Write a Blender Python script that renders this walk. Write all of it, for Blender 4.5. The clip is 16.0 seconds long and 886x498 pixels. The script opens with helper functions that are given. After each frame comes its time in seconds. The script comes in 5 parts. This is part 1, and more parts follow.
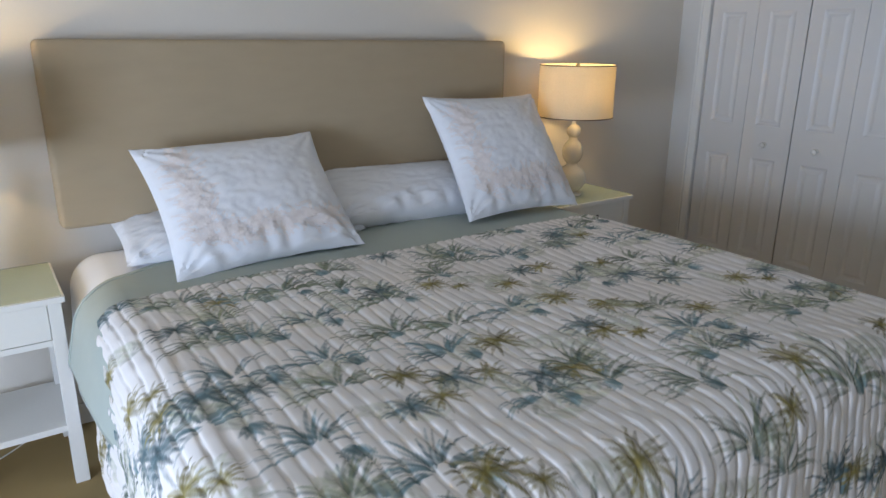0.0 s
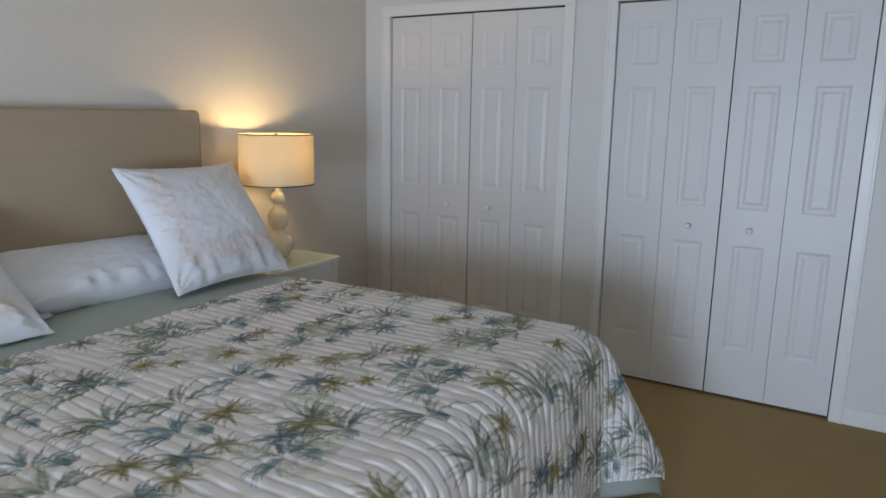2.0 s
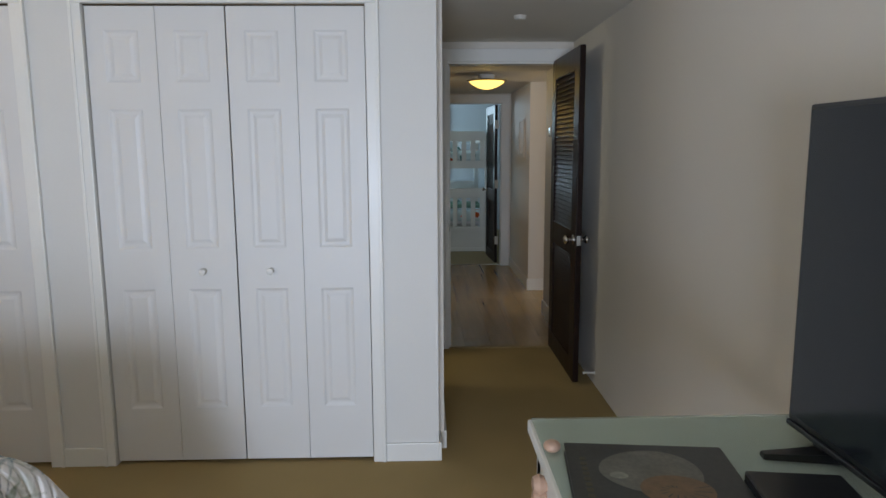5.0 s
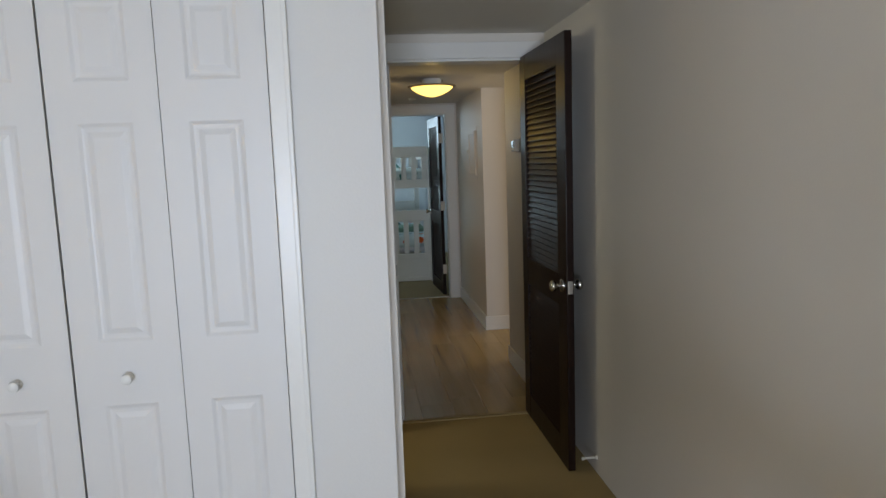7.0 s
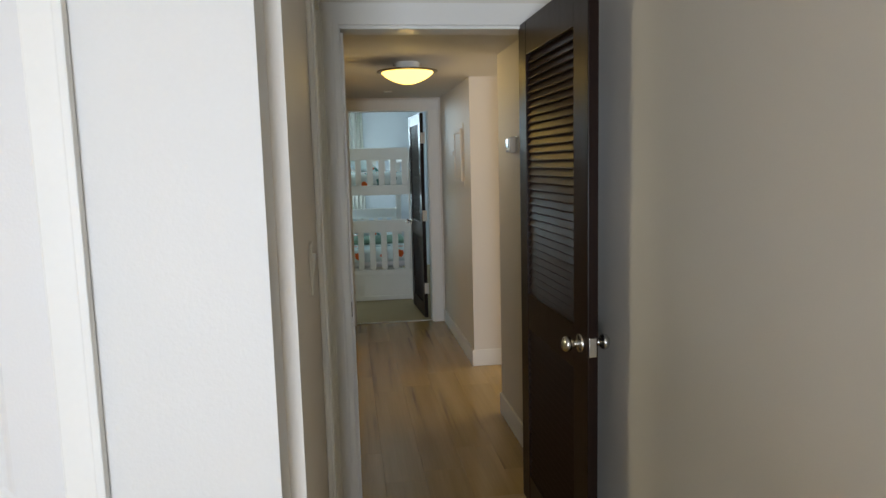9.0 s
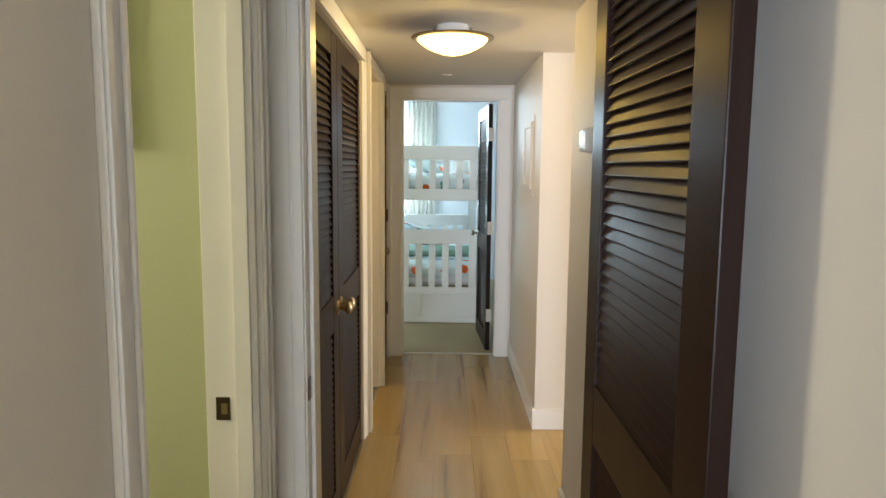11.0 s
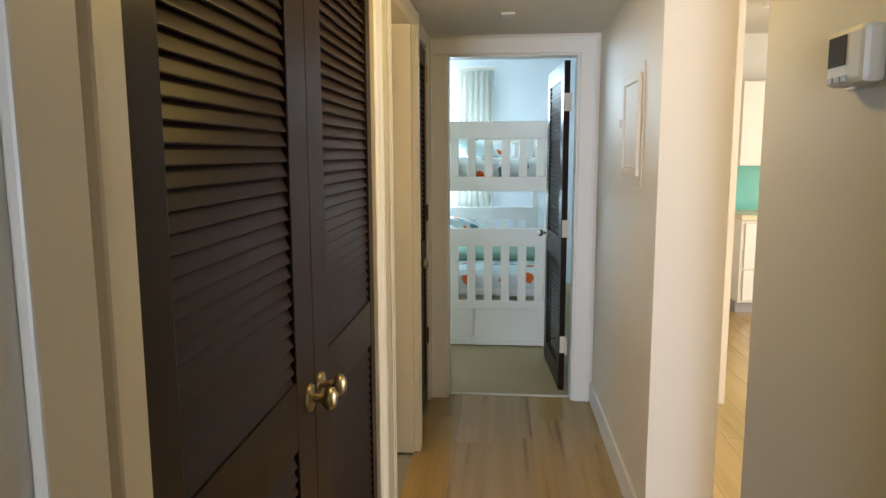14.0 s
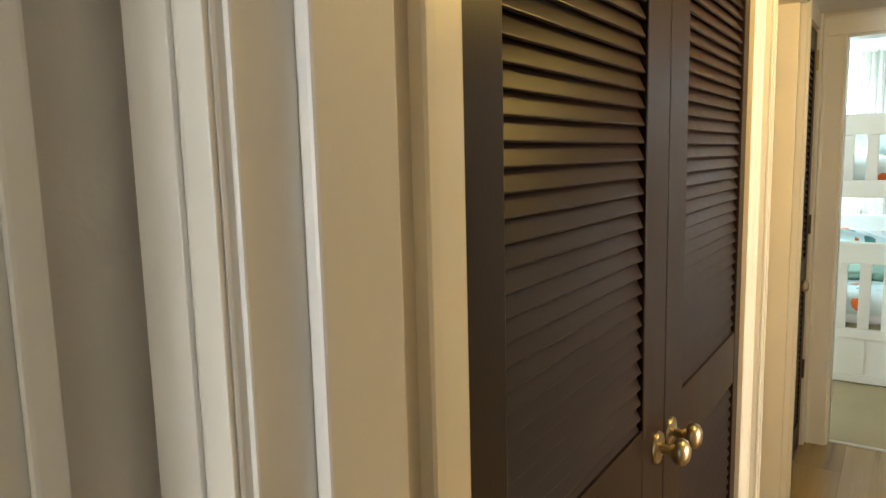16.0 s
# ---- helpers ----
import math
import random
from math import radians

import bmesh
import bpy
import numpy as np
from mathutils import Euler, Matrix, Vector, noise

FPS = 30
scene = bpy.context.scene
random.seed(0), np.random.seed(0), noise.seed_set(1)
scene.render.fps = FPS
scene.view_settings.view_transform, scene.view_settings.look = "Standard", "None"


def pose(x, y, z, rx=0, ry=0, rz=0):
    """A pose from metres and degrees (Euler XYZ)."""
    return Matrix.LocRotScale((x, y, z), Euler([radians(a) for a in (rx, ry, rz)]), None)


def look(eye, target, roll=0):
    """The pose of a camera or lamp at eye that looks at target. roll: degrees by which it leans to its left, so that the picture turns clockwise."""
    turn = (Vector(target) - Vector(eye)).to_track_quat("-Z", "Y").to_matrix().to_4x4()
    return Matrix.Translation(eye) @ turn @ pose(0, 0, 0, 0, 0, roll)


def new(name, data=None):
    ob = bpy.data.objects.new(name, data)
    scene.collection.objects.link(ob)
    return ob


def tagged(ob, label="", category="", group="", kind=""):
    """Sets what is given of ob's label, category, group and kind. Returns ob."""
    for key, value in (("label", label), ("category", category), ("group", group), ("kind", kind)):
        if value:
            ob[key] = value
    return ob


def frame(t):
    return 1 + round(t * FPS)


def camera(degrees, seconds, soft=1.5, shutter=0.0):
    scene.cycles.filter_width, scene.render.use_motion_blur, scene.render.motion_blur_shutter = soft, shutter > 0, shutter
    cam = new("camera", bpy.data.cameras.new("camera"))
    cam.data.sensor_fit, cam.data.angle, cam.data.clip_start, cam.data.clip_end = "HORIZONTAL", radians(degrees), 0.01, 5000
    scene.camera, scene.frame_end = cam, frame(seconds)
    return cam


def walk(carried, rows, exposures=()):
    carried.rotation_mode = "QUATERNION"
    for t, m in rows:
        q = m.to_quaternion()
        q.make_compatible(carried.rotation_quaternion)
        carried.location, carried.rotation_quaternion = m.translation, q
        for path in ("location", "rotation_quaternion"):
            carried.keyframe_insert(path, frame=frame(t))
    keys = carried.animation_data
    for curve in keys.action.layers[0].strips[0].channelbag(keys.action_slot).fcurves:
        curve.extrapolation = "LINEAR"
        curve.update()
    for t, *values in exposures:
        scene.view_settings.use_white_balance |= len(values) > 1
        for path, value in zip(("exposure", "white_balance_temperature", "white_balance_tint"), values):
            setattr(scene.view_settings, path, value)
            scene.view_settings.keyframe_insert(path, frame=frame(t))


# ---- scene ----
cam = camera(65.9, 16.0)
PATH = [
    (0, (1.271, 0.108, 1.46), (2.353, 1.683, 0.868), 0.4),
    (0.5, (1.208, 0.176, 1.495), (2.479, 1.59, 0.874), 1.3),
    (1, (1.194, 0.157, 1.451), (2.66, 1.393, 0.883), 1.3),
    (1.5, (1.188, 0.145, 1.46), (2.784, 1.249, 0.977), 1.3),
    (2, (1.201, 0.103, 1.448), (2.894, 1.094, 1.061), 1.0),
    (2.5, (1.239, 0.06, 1.45), (3.024, 0.898, 1.117), 0.6),
    (3, (1.293, 0.035, 1.461), (3.158, 0.696, 1.17), 0.7),
    (3.5, (1.405, -0.016, 1.453), (3.328, 0.476, 1.21), 1.1),
    (4, (1.556, -0.122, 1.454), (3.524, 0.158, 1.233), 1.2),
    (4.5, (1.686, -0.194, 1.445), (3.666, -0.033, 1.213), 0.7),
    (5, (1.882, -0.199, 1.443), (3.859, -0.252, 1.146), -0.3),
    (5.2, (1.973, -0.174, 1.455), (3.946, -0.304, 1.155), -0.2),
    (7.5, (3.182, -0.183, 1.479), (5.149, -0.434, 1.219), -2.0),
    (8, (3.411, -0.21, 1.478), (5.373, -0.5, 1.218), -1.6),
    (8.2, (3.502, -0.249, 1.475), (5.464, -0.548, 1.227), -1.6),
    (10.3, (4.552, -0.58, 1.456), (6.531, -0.74, 1.212), -0.2),
    (10.5, (4.664, -0.631, 1.451), (6.646, -0.764, 1.215), 0.1),
    (11, (4.945, -0.717, 1.459), (6.93, -0.717, 1.218), 0.5),
    (11.5, (5.195, -0.72, 1.445), (7.173, -0.67, 1.153), 1.4),
    (12, (5.463, -0.692, 1.438), (7.434, -0.678, 1.097), 2.0),
    (12.5, (5.684, -0.717, 1.417), (7.646, -0.747, 1.026), 1.5),
    (13, (5.926, -0.767, 1.413), (7.891, -0.787, 1.041), 1.2),
    (13.5, (6.098, -0.772, 1.406), (8.073, -0.721, 1.095), 0.7),
    (14, (6.255, -0.707, 1.417), (8.229, -0.539, 1.14), -0.2),
    (14.5, (6.354, -0.677, 1.433), (8.321, -0.435, 1.172), -0.0),
    (15, (6.391, -0.691, 1.439), (8.329, -0.272, 1.174), -0.0),
    (15.5, (6.406, -0.676, 1.438), (8.215, 0.134, 1.17), -0.8),
    (16, (6.415, -0.656, 1.444), (8.058, 0.454, 1.179), -1.4),
]
STOPS = [(0, -0.6, 6150, 10), (2, -0.58, 6230, 10), (3, -0.6, 6450, 10), (3.5, -0.58, 6600, 10), (4.5, -0.34, 6600, 10), (5, -0.22, 6600, 10),
         (7.5, 0.0, 6900, 10), (8.2, 0.16, 7050, 10), (9.4, 0.85, 7100, 10), (10.5, 1.6, 7000, 10), (11.5, 1.63, 7050, 11), (13, 1.6, 7000, 10),
         (14.5, 1.55, 6750, 9), (15.2, 1.72, 7100, 8), (15.5, 1.8, 7450, 9), (16, 2.28, 7700, 9)]
walk(cam, [(t, look(eye, target, roll)) for t, eye, target, roll in PATH], STOPS)

# ---------------------------------------------------------------- light
world = bpy.data.worlds.new("world")
scene.world = world
world.use_nodes = True
_sky = world.node_tree.nodes.new("ShaderNodeTexSky")
_sky.sky_type, _sky.sun_disc = "NISHITA", False
_sky.sun_elevation, _sky.sun_rotation = radians(48), radians(200)
world.node_tree.links.new(_sky.outputs["Color"], world.node_tree.nodes["Background"].inputs["Color"])
world.node_tree.nodes["Background"].inputs["Strength"].default_value = 0.1

sun = new("sun", bpy.data.lights.new("sun", "SUN"))
sun.data.energy, sun.data.angle, sun.data.color = 2.5, radians(0.6), (1.0, 0.95, 0.88)
sun.matrix_world = look((0, 0, 20), (-2.5, 6.5, 12))


def window_light(name, eye, target, w, h, watts, color):
    lamp = new(name, bpy.data.lights.new(name, "AREA"))
    lamp.data.shape, lamp.data.size, lamp.data.size_y = "RECTANGLE", w, h
    lamp.data.energy, lamp.data.color = watts, color
    lamp.matrix_world = look(eye, target)
    return lamp


window_light("bedroom_daylight", (-1.28, 0.40, 0.84), (1, 0.46, 0.82), 1.25, 1.2, 160, (0.645, 0.77, 1.0)).data.spread = radians(160)
window_light("bunk_room_daylight", (13.72, 0.38, 1.6), (11, 0.1, 1.4), 1.1, 1.25, 56, (0.56, 0.79, 1.0))
window_light("kitchen_daylight", (9.3, -4.95, 1.35), (9.3, -2, 0.9), 2.6, 1.9, 50, (1.0, 0.96, 0.90))
# added fill lamp that brightens the green wall; no source is known there
window_light("bathroom_daylight", (6.1, 1.52, 1.75), (6.15, -1, 1.2), 0.6, 0.6, 8, (1.0, 0.94, 0.74))


def bulb(name, at, watts, color, size):
    lamp = new(name, bpy.data.lights.new(name, "POINT"))
    lamp.data.energy, lamp.data.color, lamp.data.shadow_soft_size = watts, color, size
    lamp.location = at
    return lamp


LAMPS = [(3.80, 2.62), (1.13, 2.62)]
WARM = (1.0, 0.70, 0.30)
for _x, _y in LAMPS:
    bulb("bedside_bulb", (_x, _y, 1.265), 10.5, WARM, 0.03)
bulb("hall_bulb", (7.96, -0.75, 1.965), 2.8, (1.0, 0.71, 0.23), 0.05)
bulb("side_room_bulb", (9.0, 0.52, 1.95), 2.9, (1.0, 0.71, 0.26), 0.06)


# ---------------------------------------------------------------- materials
def mat(name, color, rough=0.6, vary=0.06, scale=6.0, bump=0.0, bump_scale=200.0, metal=0.0, gloss=0.5, per_object=0.0, grain=None):
    """A surface with a slow stain, a fine grain and a fine relief."""
    m = bpy.data.materials.new(name)
    m.use_nodes = True
    n, l = m.node_tree.nodes, m.node_tree.links
    b = n["Principled BSDF"]
    b.inputs["Roughness"].default_value, b.inputs["Metallic"].default_value = rough, metal
    b.inputs["Specular IOR Level"].default_value = gloss
    co = n.new("ShaderNodeTexCoord")
    mp = n.new("ShaderNodeMapping")
    l.new(co.outputs["Object"], mp.inputs["Vector"])
    if grain:
        mp.inputs["Scale"].default_value = grain
    big = n.new("ShaderNodeTexNoise")
    big.inputs["Scale"].default_value, big.inputs["Detail"].default_value = scale, 6
    l.new(mp.outputs["Vector"], big.inputs["Vector"])
    fine = n.new("ShaderNodeTexNoise")
    fine.inputs["Scale"].default_value, fine.inputs["Detail"].default_value = bump_scale, 3
    l.new(mp.outputs["Vector"], fine.inputs["Vector"])
    mix = n.new("ShaderNodeMix")
    mix.data_type = "RGBA"
    mix.inputs["A"].default_value = (*[c * (1 - vary) for c in color], 1)
    mix.inputs["B"].default_value = (*[min(1, c * (1 + vary)) for c in color], 1)
    l.new(big.outputs["Fac"], mix.inputs["Factor"])
    last = mix.outputs["Result"]
    hv = n.new("ShaderNodeHueSaturation")
    l.new(last, hv.inputs["Color"])
    mr = n.new("ShaderNodeMapRange")
    mr.inputs["To Min"].default_value, mr.inputs["To Max"].default_value = 1 - vary * 0.7, 1 + vary * 0.7
    l.new(fine.outputs["Fac"], mr.inputs["Value"])
    if per_object:
        info = n.new("ShaderNodeObjectInfo")
        pr = n.new("ShaderNodeMapRange")
        pr.inputs["To Min"].default_value, pr.inputs["To Max"].default_value = 1 - per_object, 1 + per_object
        l.new(info.outputs["Random"], pr.inputs["Value"])
        mul = n.new("ShaderNodeMath")
        mul.operation = "MULTIPLY"
        l.new(mr.outputs["Result"], mul.inputs[0])
        l.new(pr.outputs["Result"], mul.inputs[1])
        l.new(mul.outputs[0], hv.inputs["Value"])
    else:
        l.new(mr.outputs["Result"], hv.inputs["Value"])
    l.new(hv.outputs["Color"], b.inputs["Base Color"])
    rr = n.new("ShaderNodeMapRange")
    rr.inputs["To Min"].default_value, rr.inputs["To Max"].default_value = max(0.02, rough - 0.06), min(1, rough + 0.06)
    l.new(big.outputs["Fac"], rr.inputs["Value"])
    l.new(rr.outputs["Result"], b.inputs["Roughness"])
    if bump:
        bp = n.new("ShaderNodeBump")
        bp.inputs["Strength"].default_value, bp.inputs["Distance"].default_value = bump, 0.002
        l.new(fine.outputs["Fac"], bp.inputs["Height"])
        l.new(bp.outputs["Normal"], b.inputs["Normal"])
    return m


PAINT = mat("wall_paint", (0.72, 0.665, 0.585), 0.6, 0.025, 2.5, 0.14, 160)
CEIL = mat("ceiling_paint", (0.74, 0.71, 0.65), 0.8, 0.03, 2.0, 0.5, 120)
WHITE = mat("white_semigloss_paint", (0.80, 0.78, 0.73), 0.35, 0.025, 4, 0.05, 90)
PAINT2 = mat("closet_wall_paint", (0.71, 0.69, 0.65), 0.5, 0.025, 2.5, 0.2, 160)
DOORW = mat("moulded_door_paint", (0.72, 0.70, 0.67), 0.42, 0.02, 5, 0.15, 220)
GREEN = mat("green_wall_paint", (0.44, 0.46, 0.30), 0.65, 0.03, 2.5, 0.25, 160)
BUNKWALL = mat("pale_blue_wall_paint", (0.70, 0.755, 0.80), 0.65, 0.03, 2.5, 0.2, 160)
CARPET = mat("tan_carpet", (0.37, 0.265, 0.12), 0.95, 0.10, 3.0, 1.0, 420, gloss=0.1)
CARPET2 = mat("beige_carpet", (0.44, 0.355, 0.22), 0.95, 0.10, 3.0, 1.0, 420, gloss=0.1)
DARK = mat("espresso_wood", (0.0165, 0.0082, 0.0056), 0.34, 0.22, 5, 0.10, 60, gloss=0.11, grain=(6, 6, 0.8))
SAGE = mat("sage_coverlet_cotton", (0.43, 0.475, 0.43), 0.9, 0.05, 14, 0.5, 500, gloss=0.2)
COTTON = mat("white_cotton", (0.83, 0.84, 0.87), 0.9, 0.025, 10, 0.3, 500, gloss=0.15)
CREAM = mat("cream_embroidery", (0.84, 0.775, 0.745), 0.85, 0.03, 60, 0.08, 400, gloss=0.2)
LINEN = mat("beige_linen", (0.47, 0.375, 0.25), 0.9, 0.05, 8, 0.8, 700, gloss=0.15, grain=(1, 1, 3))
CERAMIC = mat("cream_ceramic", (0.74, 0.68, 0.56), 0.22, 0.03, 8, 0.05, 60)
CHROME = mat("satin_nickel", (0.62, 0.60, 0.56), 0.24, 0.04, 30, 0.0, 100, metal=1.0)
BRASS = mat("aged_brass", (0.40, 0.33, 0.215), 0.32, 0.10, 30, 0.0, 100, metal=1.0)
BRONZE = mat("dark_bronze", (0.10, 0.075, 0.05), 0.4, 0.15, 30, 0.0, 100, metal=1.0)
BLACK = mat("black_plastic", (0.012, 0.012, 0.013), 0.3, 0.1, 10, 0.05, 200)
SCREEN = mat("dark_screen_glass", (0.009, 0.012, 0.015), 0.16, 0.05, 3, 0.0, 100, gloss=0.3)
PLASTIC = mat("white_plastic", (0.66, 0.62, 0.54), 0.4, 0.02, 20, 0.0, 100)
TEAL = mat("teal_glass_backsplash", (0.16, 0.58, 0.52), 0.2, 0.04, 3, 0.0, 100)
COUNTER = mat("cream_laminate_counter", (0.70, 0.62, 0.42), 0.35, 0.06, 40, 0.0, 100)
GREY = mat("grey_toe_kick", (0.36, 0.35, 0.36), 0.5, 0.05, 10, 0.1, 100)
SHELLM = mat("pinkish_shell", (0.46, 0.29, 0.20), 0.5, 0.18, 40, 0.4, 90)
PLASTER = mat("white_relief_plaster", (0.72, 0.70, 0.64), 0.8, 0.05, 30, 0.6, 120)
PHOTO = mat("dark_print", (0.045, 0.045, 0.04), 0.35, 0.5, 12, 0.0, 100)
LEAFG = mat("green_print_fabric", (0.22, 0.36, 0.27), 0.9, 0.2, 30, 0.2, 400)
MAPLE = mat("maple_laminate", (0.55, 0.36, 0.17), 0.22, 0.0, 4, 0.08, 90)


def streaks(m):
    """Long dark heart streaks along a board, different on each board."""
    n, l = m.node_tree.nodes, m.node_tree.links
    b = n["Principled BSDF"]
    co = n.new("ShaderNodeTexCoord")
    info = n.new("ShaderNodeObjectInfo")
    add = n.new("ShaderNodeVectorMath")
    add.operation = "MULTIPLY_ADD"
    comb = n.new("ShaderNodeCombineXYZ")
    for k in ("X", "Y", "Z"):
        l.new(info.outputs["Random"], comb.inputs[k])
    l.new(comb.outputs[0], add.inputs[0])
    add.inputs[1].default_value = (31, 17, 5)
    l.new(co.outputs["Object"], add.inputs[2])
    mp = n.new("ShaderNodeMapping")
    mp.inputs["Scale"].default_value = (0.36, 10.0, 1.0)
    l.new(add.outputs[0], mp.inputs["Vector"])
    t = n.new("ShaderNodeTexNoise")
    t.inputs["Scale"].default_value, t.inputs["Detail"].default_value, t.inputs["Distortion"].default_value = 1.5, 3, 0.12
    l.new(mp.outputs[0], t.inputs["Vector"])
    r = n.new("ShaderNodeValToRGB")
    e = r.color_ramp.elements
    e[0].position, e[0].color = 0.28, (0.17, 0.098, 0.04, 1)
    e[1].position, e[1].color = 0.39, (0.35, 0.232, 0.082, 1)
    e.new(0.66).color = (0.43, 0.29, 0.108, 1)
    l.new(t.outputs["Fac"], r.inputs["Fac"])
    mp2 = n.new("ShaderNodeMapping")
    mp2.inputs["Scale"].default_value = (3, 90, 1)
    l.new(add.outputs[0], mp2.inputs["Vector"])
    t2 = n.new("ShaderNodeTexNoise")
    t2.inputs["Scale"].default_value = 2.0
    l.new(mp2.outputs[0], t2.inputs["Vector"])
    hv = n.new("ShaderNodeHueSaturation")
    pr = n.new("ShaderNodeMapRange")
    pr.inputs["To Min"].default_value, pr.inputs["To Max"].default_value = 0.86, 1.12
    l.new(t2.outputs["Fac"], pr.inputs["Value"])
    mul = n.new("ShaderNodeMath")
    mul.operation = "MULTIPLY"
    po = n.new("ShaderNodeMapRange")
    po.inputs["To Min"].default_value, po.inputs["To Max"].default_value = 0.86, 1.12
    l.new(info.outputs["Random"], po.inputs["Value"])
    l.new(pr.outputs[0], mul.inputs[0])
    l.new(po.outputs[0], mul.inputs[1])
    l.new(mul.outputs[0], hv.inputs["Value"])
    l.new(r.outputs["Color"], hv.inputs["Color"])
    l.new(hv.outputs["Color"], b.inputs["Base Color"])


streaks(MAPLE)


def glow(name, color, strength):
    m = bpy.data.materials.new(name)
    m.use_nodes = True
    b = m.node_tree.nodes["Principled BSDF"]
    b.inputs["Base Color"].default_value = (*color, 1)
    b.inputs["Emission Color"].default_value = (*color, 1)
    b.inputs["Emission Strength"].default_value = strength
    b.inputs["Roughness"].default_value = 0.4
    return m


def shade_fabric(name, dark, pale, fac):
    """Woven cloth that lets part of the light through."""
    m = bpy.data.materials.new(name)
    m.use_nodes = True
    n, l = m.node_tree.nodes, m.node_tree.links
    n.remove(n["Principled BSDF"])
    d, t, mx = n.new("ShaderNodeBsdfDiffuse"), n.new("ShaderNodeBsdfTranslucent"), n.new("ShaderNodeMixShader")
    w = n.new("ShaderNodeTexNoise")
    co = n.new("ShaderNodeTexCoord")
    w.inputs["Scale"].default_value = 160
    l.new(co.outputs["Object"], w.inputs["Vector"])
    r = n.new("ShaderNodeMix")
    r.data_type = "RGBA"
    r.inputs["A"].default_value, r.inputs["B"].default_value = (*dark, 1), (*pale, 1)
    l.new(w.outputs["Fac"], r.inputs["Factor"])
    l.new(r.outputs["Result"], d.inputs["Color"])
    l.new(r.outputs["Result"], t.inputs["Color"])
    mx.inputs["Fac"].default_value = fac
    l.new(d.outputs[0], mx.inputs[1])
    l.new(t.outputs[0], mx.inputs[2])
    l.new(mx.outputs[0], n["Material Output"].inputs["Surface"])
    return m


SHADE = shade_fabric("lampshade_linen", (0.70, 0.62, 0.48), (0.80, 0.73, 0.60), 0.42)
CURTAIN = shade_fabric("cream_curtain_cotton", (0.70, 0.69, 0.64), (0.78, 0.77, 0.72), 0.1)
BULB = glow("lit_bulb_glass", (1.0, 0.78, 0.45), 6.0)
BOWL = glow("lit_frosted_bowl", (1.0, 0.66, 0.16), 2.4)


def glass(name, color, alpha):
    """Clear plate glass: mostly see-through, with a mirror's gloss."""
    m = bpy.data.materials.new(name)
    m.use_nodes = True
    n, l = m.node_tree.nodes, m.node_tree.links
    b = n["Principled BSDF"]
    b.inputs["Base Color"].default_value = (*color, 1)
    b.inputs["Roughness"].default_value = 0.03
    tr, mx = n.new("ShaderNodeBsdfTransparent"), n.new("ShaderNodeMixShader")
    tr.inputs["Color"].default_value = (*[0.55 + 0.45 * c for c in color], 1)
    mx.inputs["Fac"].default_value = alpha
    l.new(tr.outputs[0], mx.inputs[1])
    l.new(b.outputs[0], mx.inputs[2])
    l.new(mx.outputs[0], n["Material Output"].inputs["Surface"])
    return m


PLATE = glass("green_edged_plate_glass", (0.74, 0.82, 0.74), 0.2)
PANE = glass("window_glass", (0.9, 0.95, 0.95), 0.1)


# ---------------------------------------------------------------- mesh helpers
def box(bm, x0, x1, y0, y1, z0, z1, bevel=0.0):
    r = bmesh.ops.create_cube(bm, size=1.0)
    vs = r["verts"]
    for v in vs:
        v.co = ((x0 + x1) / 2 + v.co.x * (x1 - x0), (y0 + y1) / 2 + v.co.y * (y1 - y0), (z0 + z1) / 2 + v.co.z * (z1 - z0))
    if bevel:
        es = list({e for v in vs for e in v.link_edges})
        bmesh.ops.bevel(bm, geom=es, offset=bevel, segments=2, affect="EDGES", profile=0.6)
    return bm


def boxes(*bs, bevel=0.0):
    bm = bmesh.new()
    for b in bs:
        box(bm, *b, bevel=bevel)
    return bm


def lathe(profile, seg=28, axis="z"):
    """A turned solid from (radius, height) pairs."""
    bm = bmesh.new()
    rings = []
    for r, h in profile:
        if r < 1e-5:
            rings.append([bm.verts.new((0, 0, h))])
        else:
            rings.append([bm.verts.new((r * math.cos(2 * math.pi * k / seg), r * math.sin(2 * math.pi * k / seg), h)) for k in range(seg)])
    for a, b in zip(rings, rings[1:]):
        for k in range(seg):
            p, q = a[k % len(a)], a[(k + 1) % len(a)]
            s, t = b[k % len(b)], b[(k + 1) % len(b)]
            f = []
            for v in (p, q, t, s):
                if v not in f:
                    f.append(v)
            if len(f) > 2:
                bm.faces.new(f)
    for ring, flip in ((rings[0], True), (rings[-1], False)):
        if len(ring) > 1:
            bm.faces.new(ring[::-1] if flip else ring)
    if axis == "y":
        bmesh.ops.rotate(bm, verts=bm.verts, matrix=Matrix.Rotation(radians(90), 3, "X"))
    if axis == "x":
        bmesh.ops.rotate(bm, verts=bm.verts, matrix=Matrix.Rotation(radians(90), 3, "Y"))
    return bm


def moved(bm, x, y, z):
    bmesh.ops.translate(bm, verts=bm.verts, vec=(x, y, z))
    return bm


def data_of(name, bm, material, smooth=False):
    bmesh.ops.recalc_face_normals(bm, faces=bm.faces)
    me = bpy.data.meshes.new(name)
    bm.to_mesh(me)
    bm.free()
    me.materials.append(material)
    if smooth:
        me.polygons.foreach_set("use_smooth", [True] * len(me.polygons))
        me.set_sharp_from_angle(angle=radians(40))
    return me


def part(name, bm, material, parent=None, label="", smooth=False):
    ob = new(name, data_of(name, bm, material, smooth))
    ob.parent = parent
    if label:
        ob["label"] = label
    return ob


